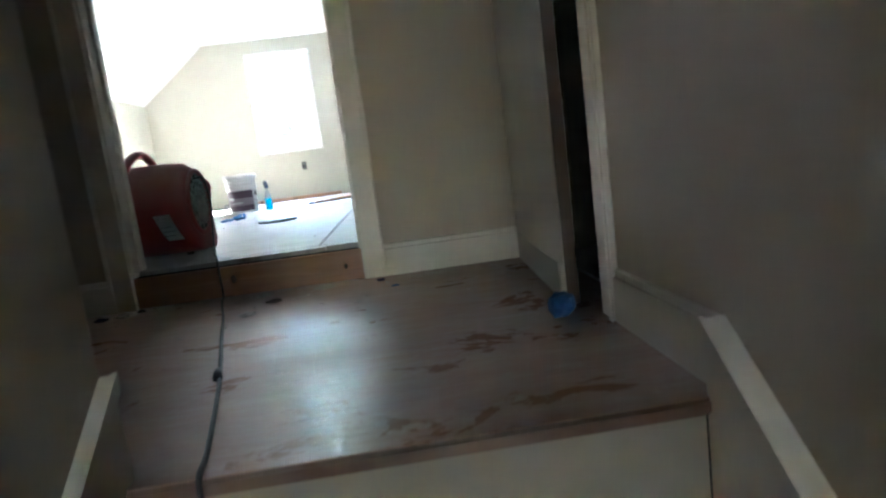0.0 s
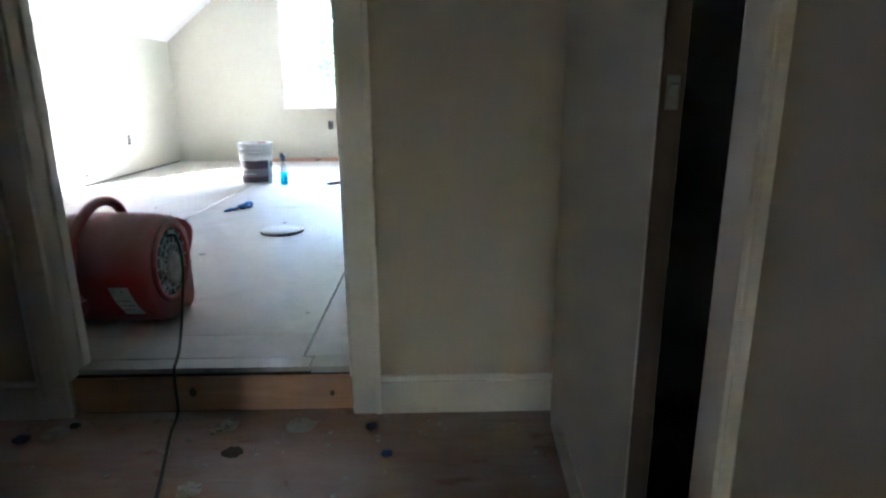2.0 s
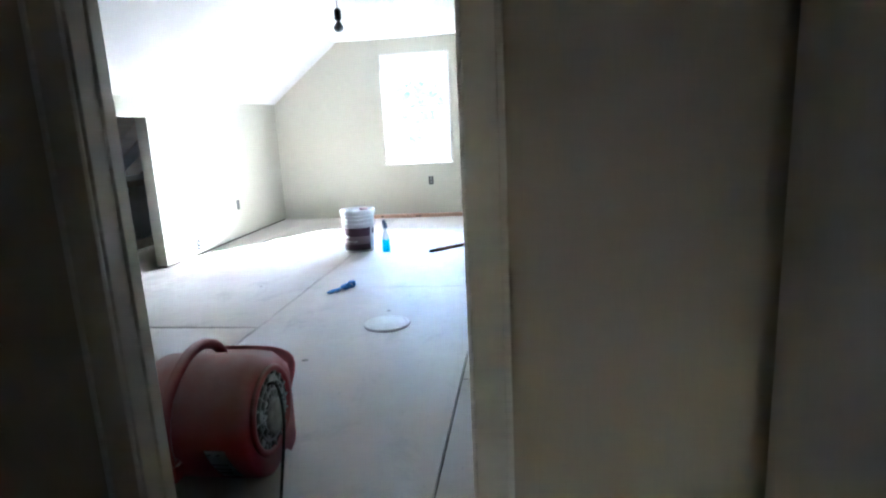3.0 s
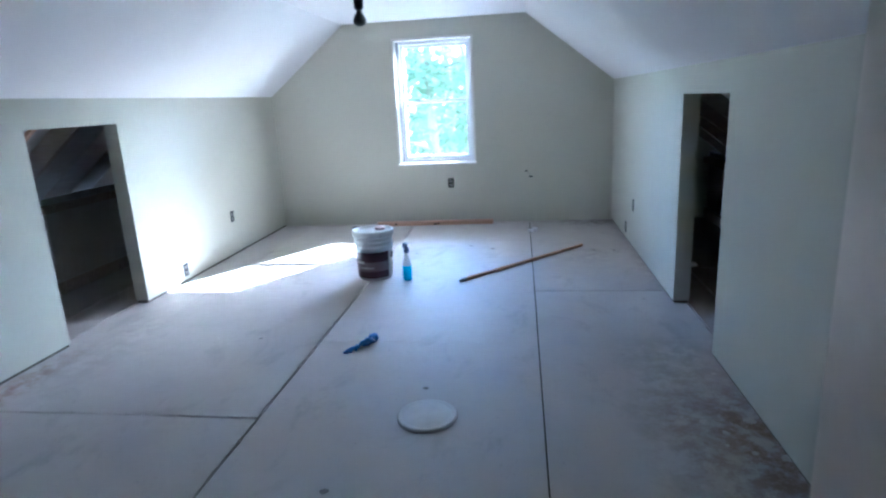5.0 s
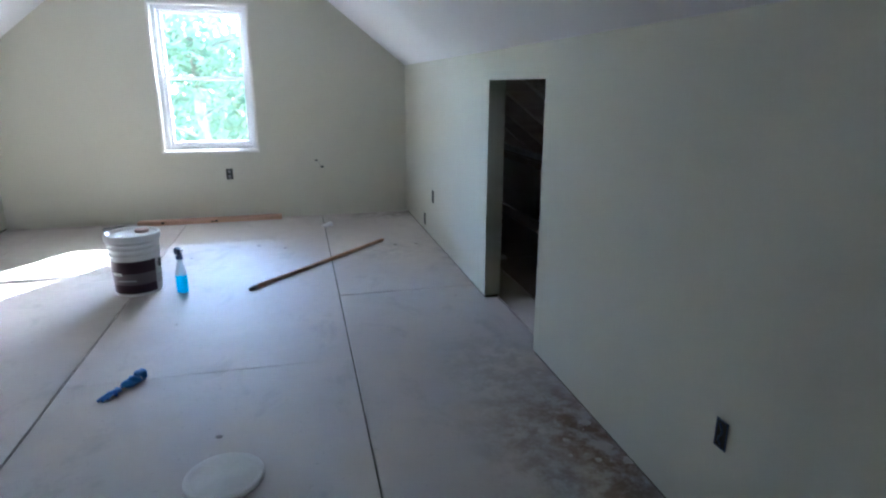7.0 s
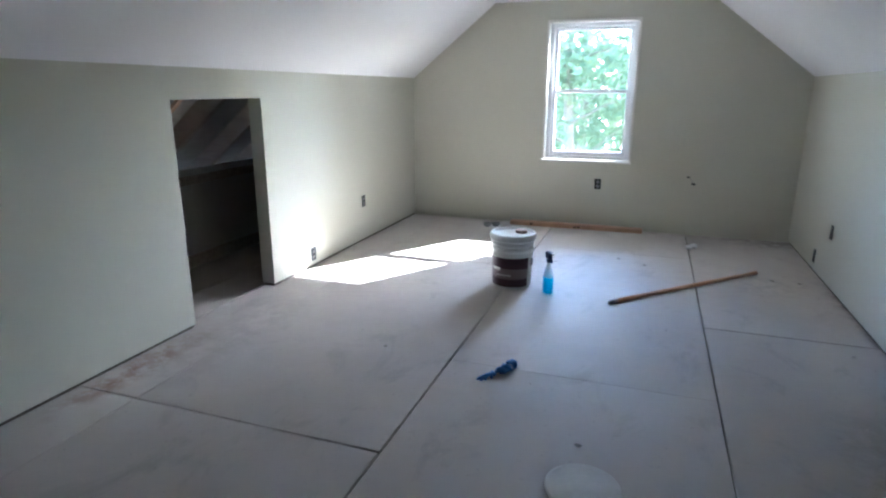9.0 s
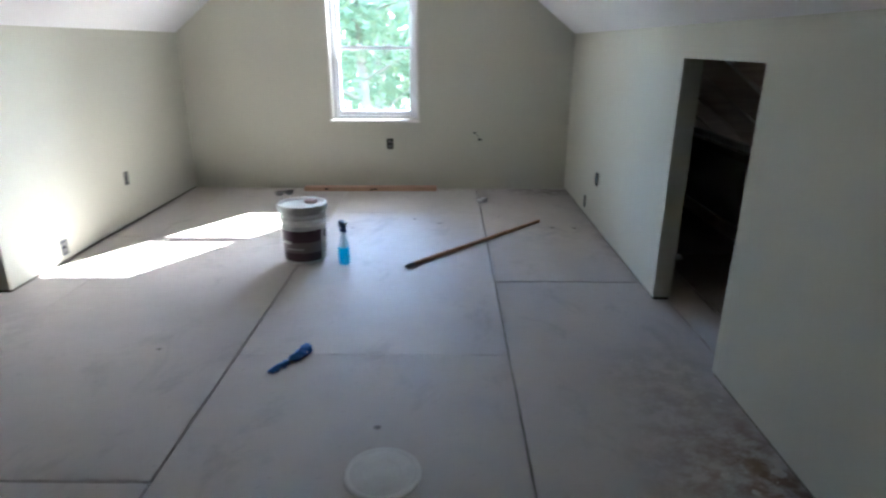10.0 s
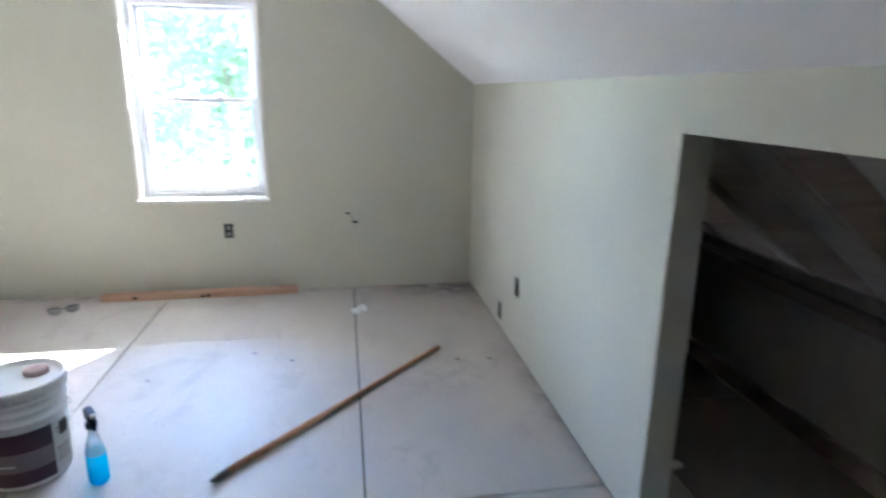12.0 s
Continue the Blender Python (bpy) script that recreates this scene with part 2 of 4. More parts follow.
M_STEEL = surface("zinc_steel", (0.55, 0.55, 0.56), (0.45, 0.45, 0.46), 20, 120, 0.35, 0.05, metal=1.0)
M_BLUE = surface("blue_nitrile", (0.025, 0.17, 0.52), (0.018, 0.12, 0.40), 20, 120, 0.45, 0.2, grain=0.2)
M_NAVY = surface("navy_trigger_plastic", (0.018, 0.055, 0.15), (0.013, 0.04, 0.11), 20, 120, 0.4, 0.05)
M_TAPE = surface("blue_tape_wad", (0.015, 0.09, 0.27), (0.008, 0.045, 0.16), 30, 150, 0.6, 0.3, grain=0.4)
M_BOX = surface("blue_grey_outlet_box", (0.045, 0.05, 0.06), (0.03, 0.034, 0.042), 20, 120, 0.5, 0.1)
M_BOXB = surface("blue_outlet_box", (0.01, 0.035, 0.12), (0.008, 0.026, 0.09), 20, 120, 0.45, 0.1)
M_RECEP = surface("grey_receptacle", (0.22, 0.22, 0.22), (0.17, 0.17, 0.17), 20, 120, 0.45, 0.05)
M_CRUMB = surface("grey_dirt_crumb", (0.24, 0.22, 0.21), (0.17, 0.155, 0.145), 30, 120, 0.85, 0.3, grain=0.3)
M_CHIP = surface("plaster_chips", (0.55, 0.51, 0.47), (0.42, 0.38, 0.34), 30, 120, 0.8, 0.3, grain=0.3)
M_CLOTH = surface("white_tissue", (0.75, 0.75, 0.76), (0.68, 0.68, 0.70), 20, 120, 0.8, 0.3)
M_PURPLE = surface("purple_scrap", (0.05, 0.035, 0.10), (0.03, 0.022, 0.06), 30, 120, 0.7, 0.3)
M_LAND2 = surface("lower_hall_floor", (0.16, 0.10, 0.07), (0.11, 0.07, 0.05), 3, 50, 0.5, 0.2)
M_GRASS = surface("dry_lawn", (0.26, 0.24, 0.17), (0.21, 0.21, 0.13), 0.3, 9, 0.9, 0.3, grain=0.4)
M_BARK = surface("grey_bark", (0.13, 0.105, 0.08), (0.08, 0.065, 0.05), 3, 30, 0.9, 0.5, grain=0.5)
M_SHING = surface("roof_shingle", (0.10, 0.10, 0.105), (0.07, 0.07, 0.075), 3, 30, 0.9, 0.4, grain=0.5)
M_PANE = glassy("window_glass", (0.95, 0.97, 0.96))
# Tints the daylight from the added hall opening warmer.
M_WARM_FILTER = glassy("warm_light_filter", (1.0, 0.89, 0.76))


def hazy(name, colour, amount):
    """Milky, half clear plastic."""
    m, t, p = nodes_of(name)
    p.inputs["Base Color"].default_value = (*colour, 1)
    p.inputs["Roughness"].default_value = 0.3
    p.inputs["Alpha"].default_value = amount
    return m


M_LENS = hazy("scratched_lens_plastic", (0.66, 0.65, 0.68), 0.38)
M_MILKY = hazy("milky_bottle_plastic", (0.80, 0.84, 0.87), 0.38)


def lit_through(name, c1, c2):
    m, t, p = nodes_of(name)
    t.nodes.remove(p)
    g = t.nodes.new("ShaderNodeNewGeometry")
    col = blend(t, g.outputs["Random Per Island"], c1, c2)
    d, tl, mx = t.nodes.new("ShaderNodeBsdfDiffuse"), t.nodes.new("ShaderNodeBsdfTranslucent"), t.nodes.new("ShaderNodeMixShader")
    mx.inputs[0].default_value = 0.5
    for n in (d, tl):
        t.links.new(col, n.inputs[0])
    t.links.new(d.outputs[0], mx.inputs[1])
    t.links.new(tl.outputs[0], mx.inputs[2])
    t.links.new(mx.outputs[0], t.nodes["Material Output"].inputs[0])
    return m




def tinted(name, tint, colour, amount):
    """Cloudy coloured liquid: part clear, part scattering."""
    m = lit_through(name, colour, colour)
    t = m.node_tree
    tr, mx = t.nodes.new("ShaderNodeBsdfTransparent"), t.nodes.new("ShaderNodeMixShader")
    tr.inputs[0].default_value = (*tint, 1)
    mx.inputs[0].default_value = amount
    out = t.nodes["Material Output"].inputs[0]
    t.links.new(tr.outputs[0], mx.inputs[1])
    t.links.new(out.links[0].from_socket, mx.inputs[2])
    t.links.new(mx.outputs[0], out)
    return m


M_CYAN = tinted("cyan_liquid", (0.35, 0.86, 0.97), (0.05, 0.60, 0.85), 0.5)
M_LEAF = lit_through("green_leaves", (0.07, 0.11, 0.065), (0.12, 0.15, 0.09))

# ---- mesh helpers ----


def part(name, bm, material, parent=None, label="", smooth=False):
    me = bpy.data.meshes.new(name)
    bmesh.ops.recalc_face_normals(bm, faces=bm.faces)
    bm.to_mesh(me)
    bm.free()
    if smooth:
        for f in me.polygons:
            f.use_smooth = True
    me.materials.append(material)
    ob = new(name, me)
    ob.parent = parent
    return tagged(ob, label) if label else ob


def rounded(bm, geom_edges, w, seg=1):
    bmesh.ops.bevel(bm, geom=geom_edges, offset=w, segments=seg, affect="EDGES", clamp_overlap=True)


def box(x0, y0, z0, x1, y1, z1, bev=0.0, bm=None, seg=1):
    own = bmesh.new()
    bmesh.ops.create_cube(own, size=1)
    for v in own.verts:
        v.co = Vector(((x0 + x1) / 2 + v.co.x * (x1 - x0), (y0 + y1) / 2 + v.co.y * (y1 - y0), (z0 + z1) / 2 + v.co.z * (z1 - z0)))
    if bev:
        rounded(own, own.edges[:], bev, seg)
    return join(bm, own)


def join(bm, own):
    if bm is None:
        return own
    me = bpy.data.meshes.new("piece")
    own.to_mesh(me)
    own.free()
    bm.from_mesh(me)
    bpy.data.meshes.remove(me)
    return bm


def prism(pts, axis, a, b, bm=None):
    """A flat outline drawn out along an axis: x takes (y, z), y takes (x, z), z takes (x, y)."""
    own = bmesh.new()

    def at(p, q):
        return {"x": (q, p[0], p[1]), "y": (p[0], q, p[1]), "z": (p[0], p[1], q)}[axis]
    lo, hi = [own.verts.new(at(p, a)) for p in pts], [own.verts.new(at(p, b)) for p in pts]
    own.faces.new(lo)
    own.faces.new(hi[::-1])
    for i in range(len(pts)):
        j = (i + 1) % len(pts)
        own.faces.new((lo[i], hi[i], hi[j], lo[j]))
    bmesh.ops.recalc_face_normals(own, faces=own.faces)
    return join(bm, own)


def lathe(profile, steps=40, bm=None):
    """A profile of (radius, height) turned about z."""
    own = bmesh.new()
    rings = []
    for r, z in profile:
        rings.append([own.verts.new((r * math.cos(2 * math.pi * i / steps), r * math.sin(2 * math.pi * i / steps), z)) for i in range(steps)] if r > 1e-5
                     else [own.verts.new((0, 0, z))])
    for p, q in zip(rings, rings[1:]):
        for i in range(steps):
            j = (i + 1) % steps
            if len(p) == 1 and len(q) == 1:
                continue
            if len(p) == 1:
                own.faces.new((p[0], q[i], q[j]))
            elif len(q) == 1:
                own.faces.new((p[i], p[j], q[0]))
            else:
                own.faces.new((p[i], p[j], q[j], q[i]))
    return join(bm, own)


def tube(points, r, steps=8, bm=None, taper=1.0, closed_ends=True):
    own = bmesh.new()
    pts = [Vector(p) for p in points]
    rings = []
    side = None
    for i, p in enumerate(pts):
        d = (pts[min(i + 1, len(pts) - 1)] - pts[max(i - 1, 0)]).normalized()
        if side is None:
            side = d.orthogonal().normalized()
        side = (side - d * side.dot(d)).normalized()
        up = d.cross(side)
        k = r * (1 + (taper - 1) * i / max(1, len(pts) - 1))
        rings.append([own.verts.new(p + (side * math.cos(2 * math.pi * s / steps) + up * math.sin(2 * math.pi * s / steps)) * k) for s in range(steps)])
    for a, b in zip(rings, rings[1:]):
        for s in range(steps):
            own.faces.new((a[s], a[(s + 1) % steps], b[(s + 1) % steps], b[s]))
    if closed_ends:
        own.faces.new(rings[0][::-1])
        own.faces.new(rings[-1])
    return join(bm, own)


def curve(points, n=8):
    """A smooth line through the points."""
    P = [Vector(p) for p in points]
    out = []
    for i in range(len(P) - 1):
        a, b, c, d = P[max(i - 1, 0)], P[i], P[i + 1], P[min(i + 2, len(P) - 1)]
        for k in range(n):
            s = k / n
            out.append(0.5 * (2 * b + (c - a) * s + (2 * a - 5 * b + 4 * c - d) * s * s + (3 * b - a - 3 * c + d) * s ** 3))
    return out + [P[-1]]


def structure(name, bm, material, label, category):
    return tagged(part(name, bm, material), label, category, "", "structure")


def thing(name, label, category, x=0, y=0, z=0, rz=0, group=""):
    e = new(name)
    e.matrix_world = pose(x, y, z, 0, 0, rz)
    return tagged(e, label, category, group)

# ---- attic room: walls, floor, ceiling ----
ZB = 0.018     # the wallboard stops short of the floor
ZO = -0.30     # underside of the floor build-up


def roof_z(x):
    return KZ - (x - XR) * SLOPE_R if x > XR else KZ - (XL - x) * SLOPE_L


EX_R, EX_L = 2.75, -4.7
wall = prism([(EX_L, -3.55), (WX0, -3.55), (WX0, CZ + 0.4), (CL, CZ + 0.4), (EX_L, roof_z(EX_L) + 0.4)], "y", 0, 0.2)
prism([(WX1, -3.55), (EX_R, -3.55), (EX_R, roof_z(EX_R) + 0.4), (CR, CZ + 0.4), (WX1, CZ + 0.4)], "y", 0, 0.2, wall)
box(WX0, 0, -3.55, WX1, 0.2, WZ0, 0, wall)
box(WX0, 0, WZ1, WX1, 0.2, CZ + 0.4, 0, wall)
structure("wall_north", wall, M_WALL, "sage green painted gable wall round the window", "wall")

wall_w = prism([(0, ZB), (0, KZ), (YS, KZ), (YS, ZB), (LO0, ZB), (LO0, LOZ), (LO1, LOZ), (LO1, ZB)], "x", XL - WT, XL)
structure("wall_west", wall_w, M_WALL, "low sage green knee wall with a bare eave opening", "wall")
wall_e = prism([(0, ZB), (0, KZ), (YS, KZ), (YS, ZB), (RO0, ZB), (RO0, ROZ), (RO1, ROZ), (RO1, ZB)], "x", XR, XR + WT)
we = structure("wall_east", wall_e, M_WALL, "low sage green knee wall with a narrow eave opening", "wall")
for x0, x1, o0, o1 in ((XL - WT + 0.008, XL - 0.008, LO0, LO1), (XR + 0.008, XR + WT - 0.008, RO0, RO1)):
    plates = box(x0, YS, 0.0, x1, o0 - 0.006, ZB - 0.0005)
    box(x0, o1 + 0.006, 0.0, x1, -0.001, ZB - 0.0005, 0, plates)
    structure("trim_bottom_plate", plates, M_PLATE, "dark timber plate under the knee wall", "trim")

flk = prism([(0.0, 0.0), (0.045, 0.006), (0.030, 0.030), (0.004, 0.034)], "y", -0.003, 0.003)
for v in flk.verts:
    v.co += Vector((XR + WT - 0.006, RO1 - 0.006 + 0.3 * v.co.x * v.co.z * 10, 0.245))
part("torn_paper", flk, M_TRIM, we, "torn white paper flake")

# the door wall between the room and the landing
wall_s = prism([(EX_L, -3.0), (DX0, -3.0), (DX0, DTOP), (DX1, DTOP), (DX1, -3.0), (EX_R, -3.0), (EX_R, roof_z(EX_R) + 0.4), (CR, CZ + 0.4), (CL, CZ + 0.4), (EX_L, roof_z(EX_L) + 0.4)],
               "y", YH, YS)
WS = structure("wall_south", wall_s, M_WALL, "sage green painted wall with the doorway to the landing", "wall")

skin = prism([(HXL, LZ - 0.2), (DX0, LZ - 0.2), (DX0, DTOP), (DX1, DTOP), (DX1, LZ - 0.2), (HXR, LZ - 0.2), (HXR, CZ), (HXL, CZ)], "y", YH - 0.003, YH - 0.0003)
structure("wall_hall_north", skin, M_HALL, "beige painted landing face of the door wall", "wall")

ceil = prism([(XL, KZ), (CL, CZ), (CR, CZ), (XR, KZ), (XR + 0.001, KZ + 0.05), (CR + 0.02, CZ + 0.05), (CL - 0.02, CZ + 0.05), (XL - 0.001, KZ + 0.05)], "y", YS + 0.001, -0.001)
structure("ceiling", ceil, M_CEIL, "white painted attic ceiling with two sloping sides", "ceiling")

# roof over room and eaves
roof = prism([(EX_L, roof_z(EX_L) + 0.19), (CL, CZ + 0.19), (CR, CZ + 0.19), (EX_R, roof_z(EX_R) + 0.19), (EX_R, roof_z(EX_R) + 0.24), (CR + 0.02, CZ + 0.24), (CL - 0.02, CZ + 0.24), (EX_L, roof_z(EX_L) + 0.24)],
             "y", -13.0, 0.45)
structure("roof", roof, M_SHING, "grey shingled roof over the attic", "roof")
for side, x0, x1 in (("east", XR + WT, EX_R - 0.1), ("west", XL - WT, EX_L + 0.1)):
    frame_e = thing("eave_framing", "old brown rafters under bare roof boards in the eave", "rafters")
    y = -0.45
    while y > -5.9:
        pts = [(x0, roof_z(x0)), (x1, roof_z(x1)), (x1, roof_z(x1) + 0.16), (x0, roof_z(x0) + 0.16)]
        part("rafter", prism(pts, "y", y - 0.022, y + 0.022), M_RAFTER, frame_e)
        y -= 0.57
    n, L = 9, abs(x1 - x0)
    for i in range(n):
        a, b = x0 + (x1 - x0) * i / n, x0 + (x1 - x0) * (i + 0.99) / n
        part("roof_board", prism([(a, roof_z(a) + 0.163), (b, roof_z(b) + 0.163), (b, roof_z(b) + 0.185), (a, roof_z(a) + 0.185)], "y", -5.99, -0.005), M_DECK, frame_e)
    bx = BX_R if side == "east" else BX_L
    xa, xb = (0.98, 1.72) if side == "east" else (-2.9, -3.64)
    # Pale lath along the rafters' underside, one in each eave.
    part("brace", prism([(xa, roof_z(xa) - 0.004), (xb, roof_z(xb) - 0.004), (xb, roof_z(xb) - 0.03), (xa, roof_z(xa) - 0.03)], "y", -3.16 - 0.018, -3.16 + 0.018), M_LUMBER, frame_e, "pale wooden lath")
    s = 1 if side == "east" else -1
    top = roof_z(bx) - 0.002
    bw = structure("wall_eave_" + side, box(min(bx, bx + s * 0.03), YS + 0.002, 0.0, max(bx, bx + s * 0.03), -0.002, top), M_EAVEW, "grey fibre board closing the low eave", "wall")
    part("purlin", box(min(bx - s * 0.06, bx - s * 0.002), YS + 0.01, top - 0.11, max(bx - s * 0.06, bx - s * 0.002), -0.01, top - 0.05, 0.003), M_RAFTER, bw)
    part("base_board", box(min(bx - s * 0.022, bx - s * 0.002), YS + 0.01, 0.003, max(bx - s * 0.022, bx - s * 0.002), -0.01, 0.10, 0.002), M_RAFTER, bw)

# floor: dark bed below, painted panels with open joints above it
bed = box(EX_L, YS - 0.04, ZO, EX_R, 0.0, -0.019)
floor = structure("floor", bed, M_GAP, "white-primed plywood subfloor with dark open joints", "floor")
G = 0.004
SL, SM, SR = -2.488, -1.273, 0.000   # long joints
cols = ((XL - 0.09, SL, (0.0, -1.600, -4.201, YS)), (SL, SM, (0.0, -1.600, -4.201, YS)), (SM, SR, (0.0, -0.904, -3.344, -5.784, YS)), (SR, XR + 0.09, (0.0, -2.442, -4.881, YS)))
for x0, x1, ys in cols:
    for a, b in zip(ys, ys[1:]):
        gl, gr = (0.0012 if x0 == SL else G), (0.0012 if x1 == SL else G)
        ga = 0.0008 if x0 == SM else 0.0055
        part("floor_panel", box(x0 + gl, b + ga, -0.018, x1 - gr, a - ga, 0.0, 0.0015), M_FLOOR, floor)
for x0, x1, seam in ((XR + 0.093, BX_R - 0.001, 1.18), (BX_L + 0.001, XL - 0.093, -3.25)):
    for a, b in ((x0, seam), (seam, x1)):
        for c, d in ((0.0, -1.9), (-1.9, -4.3), (-4.3, YS)):
            part("eave_floor_panel", box(a + 0.003, d + 0.003, -0.018, b - 0.003, c - 0.003, -0.002, 0.0015), M_EAVEF, floor)

# outer walls of the house
for nm, x0, x1 in (("wall_house_west", EX_L - 0.12, EX_L), ("wall_house_east", EX_R, EX_R + 0.12)):
    structure(nm, box(x0, -12.72, -3.55, x1, 0.2, roof_z(x0) + 0.16), M_TRIM, "white clapboard outer wall of the house", "wall")
SW0, SW1, SWY, SWZ = 0.0, 0.115, -0.3, 1.35   # added opening, out of view, that lights the hall
gs = prism([(EX_L, -3.55), (SW0, -3.55), (SW0, CZ + 0.16), (CL, CZ + 0.18), (EX_L, roof_z(EX_L) + 0.18)], "y", -12.72, -12.601)
prism([(SW1, -3.55), (EX_R, -3.55), (EX_R, roof_z(EX_R) + 0.18), (SW1, CZ - 0.06)], "y", -12.72, -12.601, gs)
box(SW0, -12.72, SWZ, SW1, -12.601, CZ - 0.06, 0, gs)
box(SW0, -12.72, -3.55, SW1, -12.601, SWY, 0, gs)
structure("wall_house_south", gs, M_TRIM, "white outer wall with an added opening for hall light", "wall")

# ---- window ----


def window_unit():
    w = tagged(new("window_1"), "white double-hung vinyl window, closed, with two sashes", "window", "", "structure")
    y0 = 0.085
    fr = box(WX0 + 0.007, y0, WZ0 + 0.007, WX0 + 0.045, 0.198, WZ1 - 0.007, 0.003)
    box(WX1 - 0.045, y0, WZ0 + 0.007, WX1 - 0.007, 0.198, WZ1 - 0.007, 0.003, fr)
    box(WX0 + 0.045, y0, WZ1 - 0.042, WX1 - 0.045, 0.198, WZ1 - 0.007, 0.003, fr)
    box(WX0 + 0.045, y0, WZ0 + 0.007, WX1 - 0.045, 0.198, WZ0 + 0.032, 0.003, fr)
    part("window_frame", fr, M_VINYL, w)
    mid = 1.335
    for nm, y, z0, z1, lo, hi in (("lower_sash", 0.100, WZ0 + 0.033, mid + 0.018, 0.045, 0.030), ("upper_sash", 0.140, mid - 0.014, WZ1 - 0.043, 0.028, 0.030)):
        a, b = WX0 + 0.046, WX1 - 0.046
        s = box(a, y, z0, a + 0.034, y + 0.034, z1, 0.004)
        box(b - 0.034, y, z0, b, y + 0.034, z1, 0.004, s)
        box(a + 0.034, y + 0.001, z0, b - 0.034, y + 0.033, z0 + lo, 0.004, s)
        box(a + 0.034, y + 0.001, z1 - hi, b - 0.034, y + 0.033, z1, 0.004, s)
        sash = part(nm, s, M_VINYL, w)
        pane = part("pane", box(a + 0.028, y + 0.014, z0 + lo - 0.006, b - 0.028, y + 0.018, z1 - hi + 0.006), M_PANE, sash, "clear window pane")
        pane.visible_shadow = False
        if nm == "lower_sash":
            for lx in (-1.144, -0.862):
                lk = box(lx - 0.03, y + 0.002, z1, lx + 0.03, y + 0.03, z1 + 0.010, 0.003)
                box(lx - 0.012, y - 0.006, z1 + 0.010, lx + 0.012, y + 0.022, z1 + 0.020, 0.003, lk)
                part("sash_lock", lk, M_VINYL, sash)
    lin = box(WX0 + 0.0005, -0.006, WZ0 + 0.0005, WX0 + 0.0065, 0.084, WZ1 - 0.0065)
    box(WX1 - 0.0065, -0.006, WZ0 + 0.0005, WX1 - 0.0005, 0.084, WZ1 - 0.0065, 0, lin)
    box(WX0 + 0.0005, -0.006, WZ1 - 0.0065, WX1 - 0.0005, 0.084, WZ1 - 0.0005, 0, lin)
    part("reveal", lin, M_TRIM, w, "white painted reveal")
    cs = box(WX0 - 0.016, -0.008, WZ0 - 0.004, WX0, -0.0005, WZ1 + 0.016, 0.002)
    box(WX1, -0.008, WZ0 - 0.004, WX1 + 0.016, -0.0005, WZ1 + 0.016, 0.002, cs)
    box(WX0, -0.0078, WZ1, WX1, -0.0005, WZ1 + 0.016, 0.002, cs)
    part("casing", cs, M_TRIM, w, "thin white painted edge bead")
    part("window_sill", box(WX0 - 0.02, -0.030, WZ0 - 0.024, WX1 + 0.02, -0.0005, WZ0 + 0.0004, 0.005), M_TRIM, w, "white painted sill nose")
    part("window_stool", box(WX0 + 0.0068, -0.0004, WZ0 + 0.0004, WX1 - 0.0068, 0.084, WZ0 + 0.006), M_TRIM, w, "white painted stool")
    return w


window_unit()

# ---- doorway, landing and stairs ----
jamb = box(DX0 + 0.001, YH - 0.004, -0.02, DX0 + 0.02, YS + 0.004, DTOP - 0.02, 0.002)
box(DX1 - 0.02, YH - 0.004, -0.02, DX1 - 0.001, YS + 0.004, DTOP - 0.02, 0.002, jamb)
box(DX0 + 0.001, YH - 0.004, DTOP - 0.02, DX1 - 0.001, YS + 0.004, DTOP - 0.001, 0.002, jamb)
box(DX0 + 0.02, YH + 0.05, 0.0, DX0 + 0.031, YH + 0.085, DTOP - 0.02, 0.002, jamb)
structure("trim_door_jamb", jamb, M_CREAM, "white painted door jamb with a worn stop", "trim")


def casing(name, x0, x1, y, z0, z1, out):
    """An upright casing board with a thinner inner bead, on a wall face that looks along -y."""
    bm = box(x0, y - 0.018, z0, x1, y - 0.0035, z1, 0.004)
    a, b = (x0, x0 + 0.016) if out < 0 else (x1 - 0.016, x1)
    box(a, y - 0.026, z0, b, y - 0.018, z1, 0.003, bm)
    return bm


structure("trim_casing_1", casing("c", DX0 - 0.075, DX0 + 0.012, YH, LZ, DTOP + 0.07, -1), M_CREAM, "white painted door casing, chipped at its foot", "trim")
structure("trim_casing_2", casing("c", DX1 - 0.012, DX1 + 0.075, YH, LZ, DTOP + 0.07, 1), M_CREAM, "white painted door casing, chipped at its foot", "trim")
structure("trim_casing_3", box(DX0 + 0.012, YH - 0.018, DTOP - 0.012, DX1 - 0.012, YH - 0.0035, DTOP + 0.07, 0.004), M_CREAM, "white painted head casing over the doorway", "trim")

# the raised threshold
sill = tagged(new("threshold"), "raw fir board closing the step up into the room", "threshold", "", "structure")
part("face_board", box(DX0 + 0.002, YH + 0.016, LZ, DX1 - 0.002, YH + 0.054, -0.024, 0.003), M_SILLW, sill)
part("underlay_edge", box(DX0 + 0.003, YH + 0.021, -0.0235, DX1 - 0.003, YH + 0.056, -0.0185, 0.001), M_GAP, sill)
part("floor_edge", box(DX0 + 0.021, YH + 0.031, -0.018, 0.03, YS - 0.002, -0.001, 0.0015), M_FLOOR, sill)
part("floor_edge", box(0.036, YH + 0.022, -0.018, DX1 - 0.021, YS - 0.002, 0.003, 0.0015), M_FLOOR, sill)
